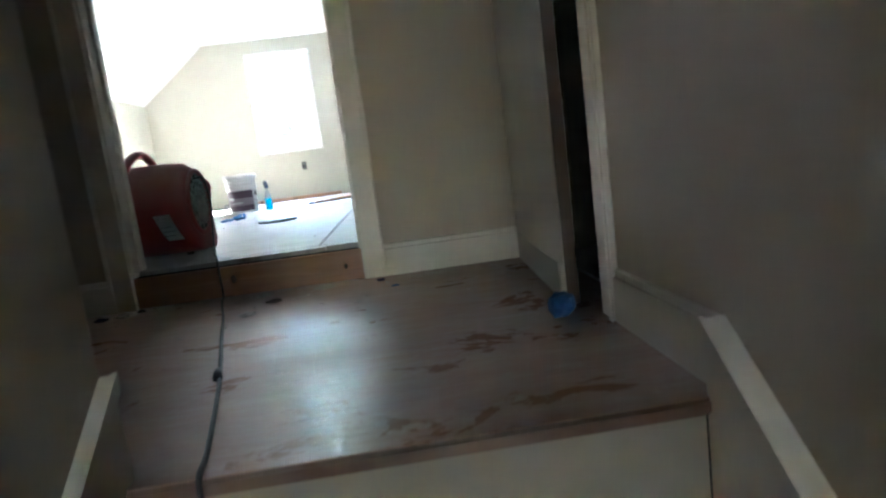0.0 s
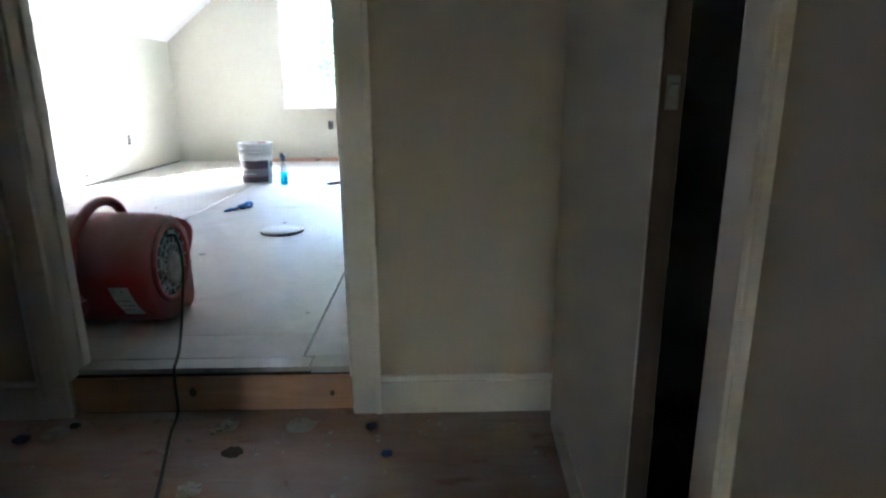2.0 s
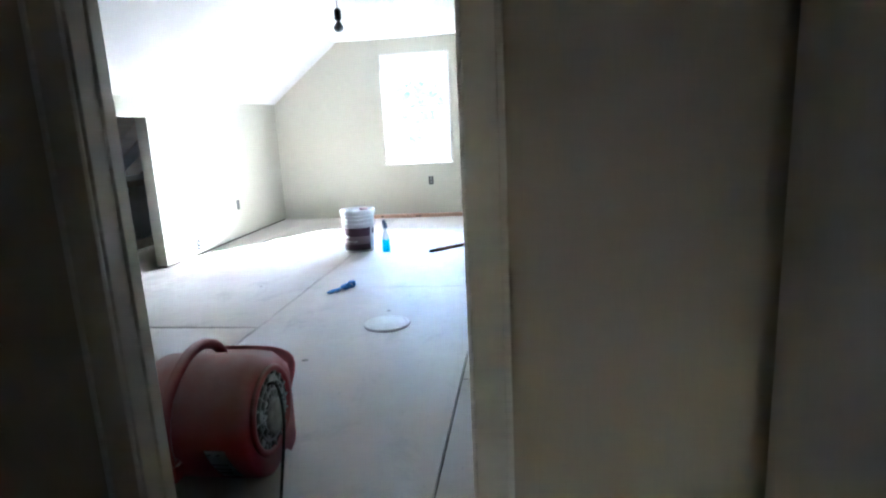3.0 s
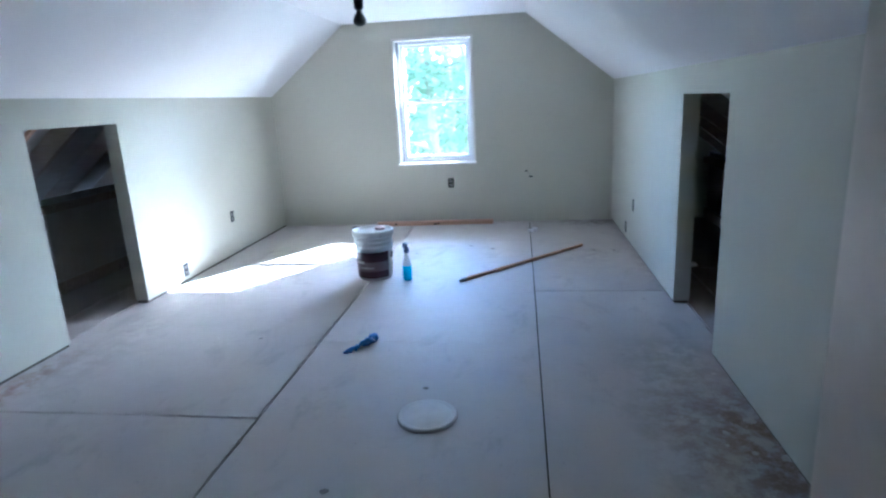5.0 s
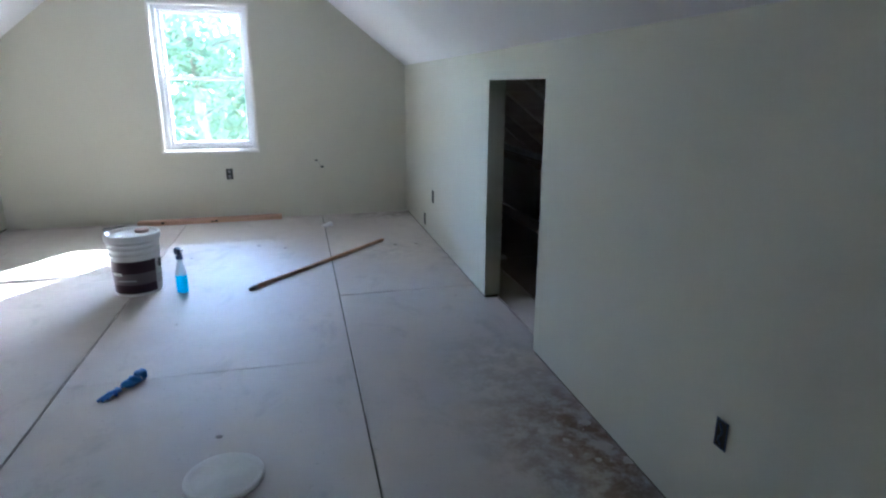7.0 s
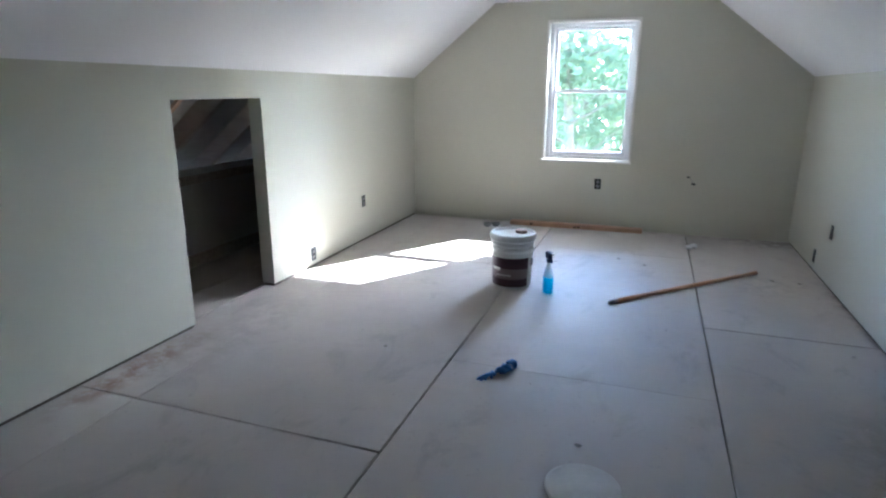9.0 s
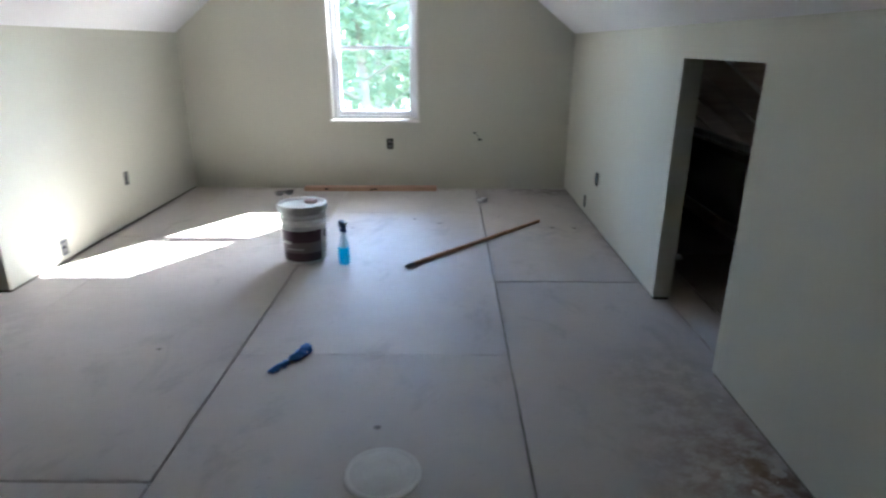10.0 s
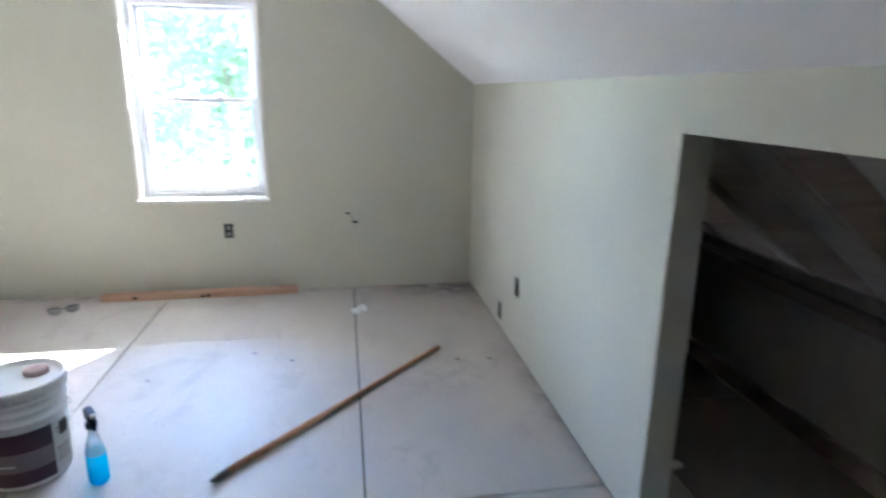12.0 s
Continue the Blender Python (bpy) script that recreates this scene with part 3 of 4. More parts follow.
for kx, kz, r in ((-0.33, -0.075, 0.011), (0.10, -0.085, 0.007)):
    kb = lathe([(r, 0), (r * 0.8, 0.0015), (0, 0.002)], 12)
    for v in kb.verts:
        v.co = Vector((kx + v.co.x, YH + 0.016 - v.co.z, kz + v.co.y * 1.5))
    part("knot", kb, M_PLATE, sill)


def skirting(name, pts, z, nx, ny, label, h=0.125):
    """Baseboard along a line, with a small rounded top edge; nx, ny point into the room."""
    (x0, y0), (x1, y1) = pts
    bm = box(min(x0, x1 + nx * 0.0, x0 + nx * 0.016, x1 + nx * 0.016), min(y0, y1, y0 + ny * 0.016, y1 + ny * 0.016), z,
             max(x0, x1, x0 + nx * 0.016, x1 + nx * 0.016), max(y0, y1, y0 + ny * 0.016, y1 + ny * 0.016), z + h - 0.02, 0.002)
    box(min(x0, x1, x0 + nx * 0.011, x1 + nx * 0.011), min(y0, y1, y0 + ny * 0.011, y1 + ny * 0.011), z + h - 0.02,
        max(x0, x1, x0 + nx * 0.011, x1 + nx * 0.011), max(y0, y1, y0 + ny * 0.011, y1 + ny * 0.011), z + h, 0.004, bm)
    return structure(name, bm, M_CREAM, label, "baseboard")


skirting("baseboard_1", ((DX1 + 0.0755, YH - 0.0033), (HXR - 0.001, YH - 0.0033)), LZ, 0, -1, "white painted baseboard beside the doorway")
skirting("baseboard_2", ((HXL + 0.001, YH - 0.0033), (DX0 - 0.0755, YH - 0.0033)), LZ, 0, -1, "white painted baseboard beside the doorway")

# landing walls
HD0, HD1 = -6.995, -6.185      # closet door opening
hz0, hz1 = -3.55, CZ
wr = prism([(YH - 0.001, hz0), (YH - 0.001, hz1), (-12.5, hz1), (-12.5, hz0), (HD0, hz0), (HD0, DTOP), (HD1, DTOP), (HD1, hz0)], "x", HXR, HXR + 0.1)
box(HXR, HD0, hz0, HXR + 0.1, HD1, LZ - 0.0215, 0, wr)
structure("wall_hall_east", wr, M_HALL, "beige painted wall beside the stairs", "wall")
wl = box(SXL - 0.11, -12.5, hz0, SXL, NOSE + 0.02, hz1)
structure("wall_stair", wl, M_HALL, "beige painted wall along the stairs", "wall")
ww = box(HXL - 0.1, NOSE, hz0, HXL, YH - 0.001, hz1)
structure("wall_hall_west", ww, M_HALL, "beige painted wall at the landing's end", "wall")
structure("wall_hall_south", box(HXL, NOSE - 0.08, hz0, SXL - 0.11, NOSE + 0.02, hz1), M_HALL, "beige painted wall of the landing's recess", "wall")
end = box(HXL - 0.1, -12.6, hz0, SW0, -12.5, hz1)
box(SW1, -12.6, hz0, HXR + 0.1, -12.5, hz1, 0, end)
box(SW0, -12.6, hz0, SW1, -12.5, SWY, 0, end)
box(SW0, -12.6, SWZ, SW1, -12.5, hz1, 0, end)
structure("wall_hall_end", end, M_HALL, "beige painted wall at the foot of the stairs", "wall")
# Unseen opening added behind the walker to fill the hall with warm light.
sw = tagged(new("added_light_opening"), "added unseen opening that lights the hall, with a warm filter", "window", "", "structure")
part("pane", box(SW0 + 0.001, -12.66, SWY + 0.001, SW1 - 0.001, -12.656, SWZ - 0.001), M_WARM_FILTER, sw, "filter that warms the added hall light")
structure("ceiling_hall", box(HXL - 0.1, -12.6, hz1, HXR + 0.1, YH - 0.001, hz1 + 0.05), M_CEIL, "white ceiling over landing and stairs", "ceiling")
structure("floor_hall", box(SXL, -12.5, -3.02, HXR, -10.9, -2.8), M_LAND2, "brown floor at the foot of the stairs", "floor")
# side door casing on the landing's end wall
structure("trim_casing_4", box(HXL + 0.0005, YH - 0.17, LZ, HXL + 0.02, YH - 0.09, 1.9, 0.004), M_CREAM, "white painted casing on the landing's end wall", "trim")

# closet behind the ajar door
cl = box(HXR + 0.1, -7.3, hz0, 1.75, -7.25, hz1)
box(1.75, -7.3, hz0, 1.8, YH, hz1, 0, cl)
box(HXR + 0.1, -7.3, hz1, 1.8, YH, hz1 + 0.05, 0, cl)
box(HXR + 0.1, -7.25, LZ - 0.05, 1.75, YH - 0.001, LZ, 0, cl)
structure("wall_closet", cl, M_EAVEW, "unlit bare closet walls", "wall")
ca = box(HXR - 0.018, HD0 - 0.075, LZ, HXR - 0.0005, HD0 + 0.006, DTOP + 0.07, 0.004)
box(HXR - 0.026, HD0 - 0.075, LZ, HXR - 0.018, HD0 - 0.058, DTOP + 0.07, 0.003, ca)
structure("trim_casing_5", ca, M_CREAM, "white painted casing beside the closet door", "trim")
structure("trim_casing_6", box(HXR + 0.001, HD0 + 0.001, LZ, HXR + 0.099, HD0 + 0.018, DTOP - 0.001, 0.002), M_CREAM, "white painted closet door jamb", "trim")

leaf = tagged(new("door_1"), "white painted closet door standing a little ajar", "door", "", "structure")
leaf.matrix_world = pose(HXR - 0.002, HD1 + 0.02, LZ, 0, 0, -3.2)
db = box(-0.036, -0.744, 0.012, 0.0, 0.0, 2.0, 0.002)
part("door_leaf", db, M_DOORP, leaf)
part("bottom_rail", box(-0.040, -0.70, 0.014, -0.0362, -0.03, 0.115, 0.002), M_DOORP, leaf)
part("edge_strip", box(-0.0335, -0.750, 0.013, -0.0015, -0.7442, 1.999, 0.001), M_EDGE, leaf, "dark bare wood edge")
lp = box(-0.027, -0.7508, 0.930, -0.009, -0.7495, 0.975, 0.0008)
box(-0.025, -0.760, 0.945, -0.011, -0.7515, 0.965, 0.003, lp)
part("latch", lp, M_GRILLE, leaf, "small steel latch bolt")

# landing and stairs
land = tagged(new("landing"), "worn dusty reddish wood landing at the stair head", "landing", "", "structure")
part("joists", box(HXL, NOSE + 0.002, LZ - 0.24, HXR, YH + 0.014, LZ - 0.021), M_GAP, land)
y = YH + 0.015
while y > NOSE - 0.011:
    a = max(y - 0.083, NOSE - 0.012)
    part("plank", box(HXL + 0.001, a + 0.00005, LZ - 0.02, HXR - 0.0165 if y < HD0 else HXR + 0.09 if a < HD1 - 0.0 and y < HD1 + 0.05 else HXR - 0.0005, y - 0.00005, LZ), M_LAND, land)
    y -= 0.083
part("nosing", box(SXL + 0.02, NOSE - 0.022, LZ - 0.026, HXR - 0.037, NOSE - 0.0123, LZ - 0.0001, 0.004, None, 2), M_TREAD, land, "worn rounded wooden nosing")
stairs = tagged(new("stairs"), "narrow wooden stairs with cream painted risers", "stairs", "", "structure")
for i in range(14):
    yt, zt = NOSE - RUN * i, LZ - RISE * i
    part("riser", box(SXL + 0.02, yt, zt - RISE, HXR - 0.037, yt + 0.018, zt - 0.0265, 0.001), M_RISER, stairs)
    if i:
        part("tread", box(SXL + 0.02, yt - 0.022, zt - 0.026, HXR - 0.037, yt + RUN - 0.001, zt, 0.008, None, 2), M_TREAD, stairs)

# stair skirts: level along the landing, then falling with the stairs
ang = RISE / RUN


def skirt(name, x0, x1, xb0, xb1, ytop, h, label):
    n = 12
    ye = ytop - RUN * n
    bm = prism([(ytop, LZ - 0.45), (ytop, LZ + h), (ye, LZ + h - ang * (ytop - ye)), (ye, LZ - 0.45 - ang * (ytop - ye))], "x", x0, x1)
    prism([(ytop, LZ + h - 0.026), (ytop, LZ + h + 0.004), (ye, LZ + h + 0.004 - ang * (ytop - ye)), (ye, LZ + h - 0.026 - ang * (ytop - ye))], "x", xb0, xb1, bm)
    return structure(name, bm, M_CREAM, label, "trim")


skirt("trim_skirt_1", HXR - 0.036, HXR - 0.0005, HXR - 0.044, HXR - 0.036, NOSE - 0.005, 0.125, "white painted skirt board along the stairs")
skirt("trim_skirt_2", SXL + 0.0005, SXL + 0.019, SXL + 0.019, SXL + 0.027, NOSE + 0.018, 0.165, "white painted skirt board along the stairs")
skirting("baseboard_3", ((HXR, NOSE - 0.005), (HXR, HD0 - 0.0755)), LZ, -1, 0, "white painted baseboard on the landing")

# ---- outdoors ----
ground = structure("ground", box(-300, -300, -3.7, 300, 300, -3.5), M_GRASS, "sunlit lawn outside the house", "ground")


def tree(x, y, h, spread, seed, leaves=2600):
    rnd = random.Random(seed)
    t = thing("tree", "leafy green garden tree in sunlight", "tree", x, y, -3.5)
    bm = tube(curve([(0, 0, 0), (0.1, 0.05, h * 0.3), (-0.05, 0.1, h * 0.6), (0.05, 0, h * 0.9)], 4), 0.04 * h * 0.6, 8, None, 0.25)
    tips = []
    for i in range(11):
        z = h * (0.28 + 0.055 * i)
        a = rnd.uniform(0, 6.283)
        ln = spread * rnd.uniform(0.5, 0.95)
        tip = Vector((math.cos(a) * ln, math.sin(a) * ln, z + h * rnd.uniform(0.05, 0.2)))
        tube(curve([(0, 0, z), tip * 0.5 + Vector((0, 0, z * 0.5 + 0.1)), tip], 3), 0.012 * h * 0.5, 6, bm, 0.3)
        tips += [tip, tip * 0.6 + Vector((0, 0, z * 0.4))]
    part("trunk", bm, M_BARK, t)
    vs, fs = [], []
    clumps = [p + Vector((rnd.gauss(0, 0.4), rnd.gauss(0, 0.4), rnd.gauss(0, 0.35))) for p in tips for _ in range(4)]
    for i in range(leaves):
        c = rnd.choice(clumps)
        p = c + Vector((rnd.gauss(0, 0.34), rnd.gauss(0, 0.34), rnd.gauss(0, 0.26))) * (spread / 2.2)
        u = Vector((rnd.gauss(0, 1), rnd.gauss(0, 1), rnd.gauss(0, 0.6))).normalized()
        w = u.orthogonal().normalized()
        s = rnd.uniform(0.07, 0.15)
        k = len(vs)
        vs += [p - u * s, p + w * s * 0.5, p + u * s, p - w * s * 0.5]
        fs.append((k, k + 1, k + 2, k + 3))
    me = bpy.data.meshes.new("crown")
    me.from_pydata(vs, [], fs)
    me.materials.append(M_LEAF)
    cr = new("crown", me)
    cr.parent = t


# Heights raised so the crowns keep low sky light off the near floor.
for n, (tx, ty, th, ts) in enumerate(((-2.6, 10.5, 8.8, 2.6), (1.2, 13.0, 9.6, 2.8), (-5.6, 14.0, 10.8, 3.2), (-0.8, 19.0, 12.0, 3.6), (-9.0, 17.0, 12.5, 3.8),
                                       (4.2, 21.0, 12.0, 3.8), (-3.6, 23.0, 12.6, 3.8), (2.0, 27.0, 13.0, 4.0), (-7.5, 26.0, 13.5, 4.0))):
    tree(tx, ty, th, ts, n + 1, 4200)
# Wood edge, widened and raised out of view to block low sky light.
rw = random.Random(21)
vs, fs = [], []
for i in range(17000):
    x = rw.uniform(-30, 34)
    z = -3.5 + rw.random() ** 0.8 * (8.6 + 1.4 * math.sin(x * 0.45) + 1.0 * math.sin(x * 1.3))
    p = Vector((x, 38 + rw.gauss(0, 2.5), z))
    u = Vector((rw.gauss(0, 1), rw.gauss(0, 1), rw.gauss(0, 0.7))).normalized()
    w2 = u.orthogonal().normalized()
    sz = rw.uniform(0.22, 0.5)
    k = len(vs)
    vs += [p - u * sz, p + w2 * sz * 0.6, p + u * sz, p - w2 * sz * 0.6]
    fs.append((k, k + 1, k + 2, k + 3))
woods = bpy.data.meshes.new("far_woods")
woods.from_pydata(vs, [], fs)
woods.materials.append(M_LEAF)
tagged(new("far_woods", woods), "distant leafy green wood edge", "woods", "", "stuff")

# ---- things in the room ----


def moved(bm, m):
    bmesh.ops.transform(bm, matrix=m, verts=bm.verts)
    return bm


def paint_pail():
    t = thing("paint_pail", "white five gallon plastic pail, closed, with a maroon label", "bucket", -1.251, -2.039, 0, 0)
    t.scale = (1.02, 1.02, 1.08)
    body = lathe([(0, 0.004), (0.120, 0.004), (0.128, 0.0), (0.132, 0.006), (0.134, 0.02), (0.1435, 0.235), (0.146, 0.237), (0.146, 0.246), (0.144, 0.248), (0.1445, 0.272),
                  (0.150, 0.274), (0.150, 0.281), (0.145, 0.283), (0.1455, 0.303), (0.1505, 0.305), (0.1505, 0.312), (0.146, 0.314), (0.147, 0.340)], 56)
    part("body", body, M_PAIL, t, "", True)
    lid = lathe([(0.149, 0.322), (0.1575, 0.324), (0.159, 0.332), (0.159, 0.352), (0.156, 0.360), (0.150, 0.362), (0.143, 0.360), (0.140, 0.348), (0.134, 0.345), (0.0, 0.347)], 56)
    lidp = part("lid", lid, M_PAIL, t, "white snap-on lid with a spout cap", True)
    for k in range(18):
        a = k * 2 * math.pi / 18
        part("lid_tab", moved(box(-0.007, 0.0, 0.324, 0.007, 0.0025, 0.336, 0.001), Matrix.Rotation(a, 4, "Z") @ Matrix.Translation((0, 0.1585, 0))), M_PAIL, lidp)
    cap = moved(lathe([(0, 0.346), (0.040, 0.346), (0.041, 0.362), (0.037, 0.366), (0.016, 0.366), (0, 0.365)], 28), Matrix.Translation((0.045, 0.055, 0)))
    part("spout_cap", cap, M_SPOUT, lidp, "", True)

    def band(z0, z1, a0, a1, grow=0.0012):
        bm = bmesh.new()
        n = max(4, int((a1 - a0) / 6))
        rows = []
        for i in range(n + 1):
            a = radians(a0 + (a1 - a0) * i / n)
            rows.append([bm.verts.new(((0.1332 + 0.0442 * z + g) * math.cos(a), (0.1332 + 0.0442 * z + g) * math.sin(a), z)) for z, g in ((z0, grow), (z1, grow), (z1, grow - 0.001), (z0, grow - 0.001))])
        for p, q in zip(rows, rows[1:]):
            for k in range(4):
                bm.faces.new((p[k], q[k], q[(k + 1) % 4], p[(k + 1) % 4]))
        bm.faces.new(rows[0])
        bm.faces.new(rows[-1][::-1])
        return bm
    lab = part("label_band", band(0.018, 0.212, -215, -28), M_MAROON, t, "maroon printed label")
    part("label_stripe", band(0.072, 0.140, -215, -28, 0.0018), M_MAUVE, lab, "mauve grey stripe")
    part("label_bar", band(0.128, 0.146, -140, -112, 0.0024), M_PAPER, lab, "pale unreadable lettering")
    part("label_bar", band(0.094, 0.100, -125, -80, 0.0024), M_PAPER, lab)
    part("label_panel", band(0.025, 0.210, -27.5, 14), M_PAPER, t, "white text panel")
    for z in (0.06, 0.075, 0.09, 0.105, 0.165, 0.18):
        part("label_line", band(z, z + 0.005, -23, 4, 0.0018), M_MAUVE, t)
    part("label_picture", band(0.150, 0.200, -16, 2, 0.0018), M_INK, t, "dark printed patch")
    pts = [(0.150 * math.cos(radians(a)), 0.150 * math.sin(radians(a)) - 0.012 * math.sin(radians((a + 190) / 180 * 180)), 0.262 - 0.125 * math.sin(radians(min(180, max(0, (a + 190)))))) for a in range(-190, -9, 12)]
    hd = part("bail_handle", tube([(p[0] * 1.03, p[1] * -1.06, p[2]) for p in pts], 0.0022, 8), M_STEEL, t, "thin wire carrying handle", True)
    grip = [Vector((p[0] * 1.03, p[1] * -1.06, p[2])) for p in pts[6:10]]
    part("grip", tube(grip, 0.008, 10), M_PAIL, hd, "", True)


paint_pail()


def spray_bottle():
    t = thing("spray_bottle", "clear plastic spray bottle part full of blue cleaner", "bottle", -0.973, -2.142, 0, -55)
    t.scale = (1.15, 1.15, 1.0)
    prof = [(0.0366, 0.1205), (0.0358, 0.125), (0.029, 0.155), (0.019, 0.19), (0.014, 0.215), (0.014, 0.228)]
    b = part("bottle", moved(lathe(prof, 28), Matrix.Diagonal((1.0, 0.8, 1, 1))), M_MILKY, t, "milky tapered bottle", True)
    liq = [(0.0, 0.0005), (0.0325, 0.0005), (0.0366, 0.0058), (0.0376, 0.06), (0.0366, 0.12), (0.030, 0.121), (0.0, 0.121)]
    part("liquid", moved(lathe(liq, 28), Matrix.Diagonal((1.0, 0.8, 1, 1))), M_CYAN, b, "bright blue cleaner", True)
    part("neck_collar", lathe([(0.0, 0.222), (0.017, 0.222), (0.0175, 0.243), (0.014, 0.246), (0, 0.246)], 20), M_NAVY, t, "navy screw collar", True)
    hd = prism([(-0.03, 0.246), (0.012, 0.246), (0.016, 0.262), (0.026, 0.276), (0.040, 0.282), (0.040, 0.294), (-0.020, 0.296), (-0.034, 0.284), (-0.036, 0.262)], "y", -0.011, 0.011)
    rounded(hd, hd.edges[:], 0.003)
    part("spray_head", hd, M_NAVY, t, "navy trigger head")
    tr = prism([(0.014, 0.268), (0.022, 0.268), (0.034, 0.236), (0.036, 0.224), (0.030, 0.222), (0.022, 0.240)], "y", -0.007, 0.007)
    part("trigger", tr, M_NAVY, t)
    part("nozzle", moved(box(0.040, -0.008, 0.279, 0.050, 0.008, 0.296, 0.002), Matrix.Identity(4)), M_PAPER, t)


spray_bottle()


def crumple(bm, k, seed, f=9.0):
    for v in bm.verts:
        n = noise.noise_vector(v.co * f + Vector((seed, seed * 2, 0)))
        v.co += n * k
    return bm


def disposable_glove():
    t = thing("rubber_glove", "crumpled blue nitrile glove lying on the subfloor", "glove", -1.002, -3.427, 0, 55)
    t.scale = (0.86, 0.86, 0.86)
    bm = bmesh.new()
    bmesh.ops.create_icosphere(bm, subdivisions=4, radius=1)
    for v in bm.verts:
        x, y, z = v.co
        w = 0.040 - 0.018 * max(0, -x) + 0.006 * x
        v.co = Vector((0.060 * x + 0.045, w * y * 0.9, max(0.002, 0.022 + 0.021 * z * (1 + 0.4 * x))))
    crumple(bm, 0.014, 3, 38)
    for v in bm.verts:
        v.co.z = max(0.001, v.co.z)
    part("palm", bm, M_BLUE, t, "", True)
    for i, (a, ln, r) in enumerate(((-20, 0.095, 0.011), (-6, 0.120, 0.0115), (7, 0.112, 0.011), (19, 0.09, 0.010), (46, 0.06, 0.011))):
        d = Vector((-math.cos(radians(a)), -math.sin(radians(a)), 0))
        s = Vector((-0.022, -0.012 * (i - 1.5) * -0.6, 0.016))
        pts = curve([s, s + d * ln * 0.5 + Vector((0, 0, 0.006 * (i % 2))), s + d * ln + Vector((0, 0, -0.006))], 5)
        f = tube(pts, r, 8, None, 0.65)
        crumple(f, 0.003, i, 60)
        part("finger", f, M_BLUE, t, "", True)
    cf = tube(curve([(0.085, 0, 0.025), (0.105, 0.004, 0.028), (0.125, 0.004, 0.024)], 5), 0.030, 16, None, 1.15, False)
    crumple(cf, 0.008, 8, 40)
    for v in cf.verts:
        v.co.z = max(0.001, v.co.z)
    part("cuff", cf, M_BLUE, t, "", True)


disposable_glove()


def broom_pole():
    a, b = Vector((-0.560, -2.230, 0)), Vector((0.452, -1.181, 0))
    ln = (b - a).length
    t = thing("wooden_pole", "varnished brown wooden pole with a dark metal tip", "pole", a.x, a.y, 0.0142, math.degrees(math.atan2(b.y - a.y, b.x - a.x)))
    part("shaft", tube([(0.055, 0, 0), (ln * 0.5, 0, 0.0), (ln, 0, 0)], 0.014, 14), M_POLE, t, "", True)
    tip = moved(lathe([(0, 0), (0.008, 0.0), (0.009, 0.02), (0.0135, 0.024), (0.0141, 0.03), (0.0141, 0.075), (0.0125, 0.076)], 16), Matrix.Rotation(radians(90), 4, "Y"))
    part("tip", tip, M_GRILLE, t, "dark threaded metal tip", True)


broom_pole()


def timber(x0, x1, y0, y1, h, label):
    t = thing("lumber", label, "lumber", (x0 + x1) / 2, (y0 + y1) / 2, 0, 1.2)
    L, W = (x1 - x0) / 2, (y1 - y0) / 2
    part("board", box(-L, -W, 0.0005, L, W, h, 0.003), M_LUMBER, t)
    rnd = random.Random(7)
    for k in range(3):
        kn = lathe([(0.010 + 0.004 * rnd.random(), 0), (0.006, 0.0012), (0, 0.0015)], 10)
        x, z = rnd.uniform(-L * 0.95, L * 0.95), rnd.uniform(0.35, 0.65) * h
        for v in kn.verts:
            v.co = Vector((x + v.co.x * 1.6, -W - v.co.z, z + v.co.y))
        part("knot", kn, M_PLATE, t)


timber(-1.702, -0.399, -0.135, -0.046, 0.042, "raw reddish fir two by four lying along the gable wall")


def loose_lid():
    t = thing("bucket_lid", "white round plastic lid lying flat on the subfloor", "lid", -0.508, -4.160, 0, 0)
    part("disc", lathe([(0, 0.0138), (0.108, 0.0138), (0.111, 0.0128), (0.115, 0.0150), (0.127, 0.0155), (0.1315, 0.012), (0.132, 0.002), (0.129, 0.0), (0.124, 0.0)], 56), M_LID, t, "", True)
    part("ridge", lathe([(0.060, 0.0137), (0.062, 0.0142), (0.065, 0.0142), (0.067, 0.0137)], 40), M_LID, t, "", True)


loose_lid()


def scrap(name, label, cat, x, y, z, mat, size, seed, flat=0.5):
    bm = bmesh.new()
    bmesh.ops.create_icosphere(bm, subdivisions=3, radius=1)
    for v in bm.verts:
        n = noise.noise_vector(v.co * 2.2 + Vector((seed * 3.1, seed, 0)))
        v.co = (v.co + n * 0.75) * size
        v.co.z = abs(v.co.z) * flat
    lo = min(v.co.z for v in bm.verts)
    for v in bm.verts:
        v.co.z -= lo
    ob = tagged(part(name, bm, mat), label, cat)
    ob.matrix_world = pose(x, y, z, 0, 0, seed * 47)
    return ob


tissue = thing("paper_tissue", "crumpled white paper scrap on the subfloor", "tissue", 0.025, -0.532, 0, 20)
for k, (dx, dy, s) in enumerate(((0.015, 0.0, 0.034), (-0.03, -0.03, 0.022), (-0.03, 0.02, 0.018))):
    bm = bmesh.new()
    bmesh.ops.create_icosphere(bm, subdivisions=3, radius=s)
    crumple(bm, s * 0.5, k, 40)
    lo = min(v.co.z for v in bm.verts)
    for v in bm.verts:
        v.co += Vector((dx, dy, 0))
        v.co.z = max(0.0005, (v.co.z - lo) * 0.55)
    part("fold", bm, M_CLOTH, tissue)

glasses = thing("safety_glasses", "clear safety glasses with thin grey frame on the subfloor", "glasses", -1.853, -0.321, 0, 25)
glasses.scale = (1.2, 1.2, 1.2)
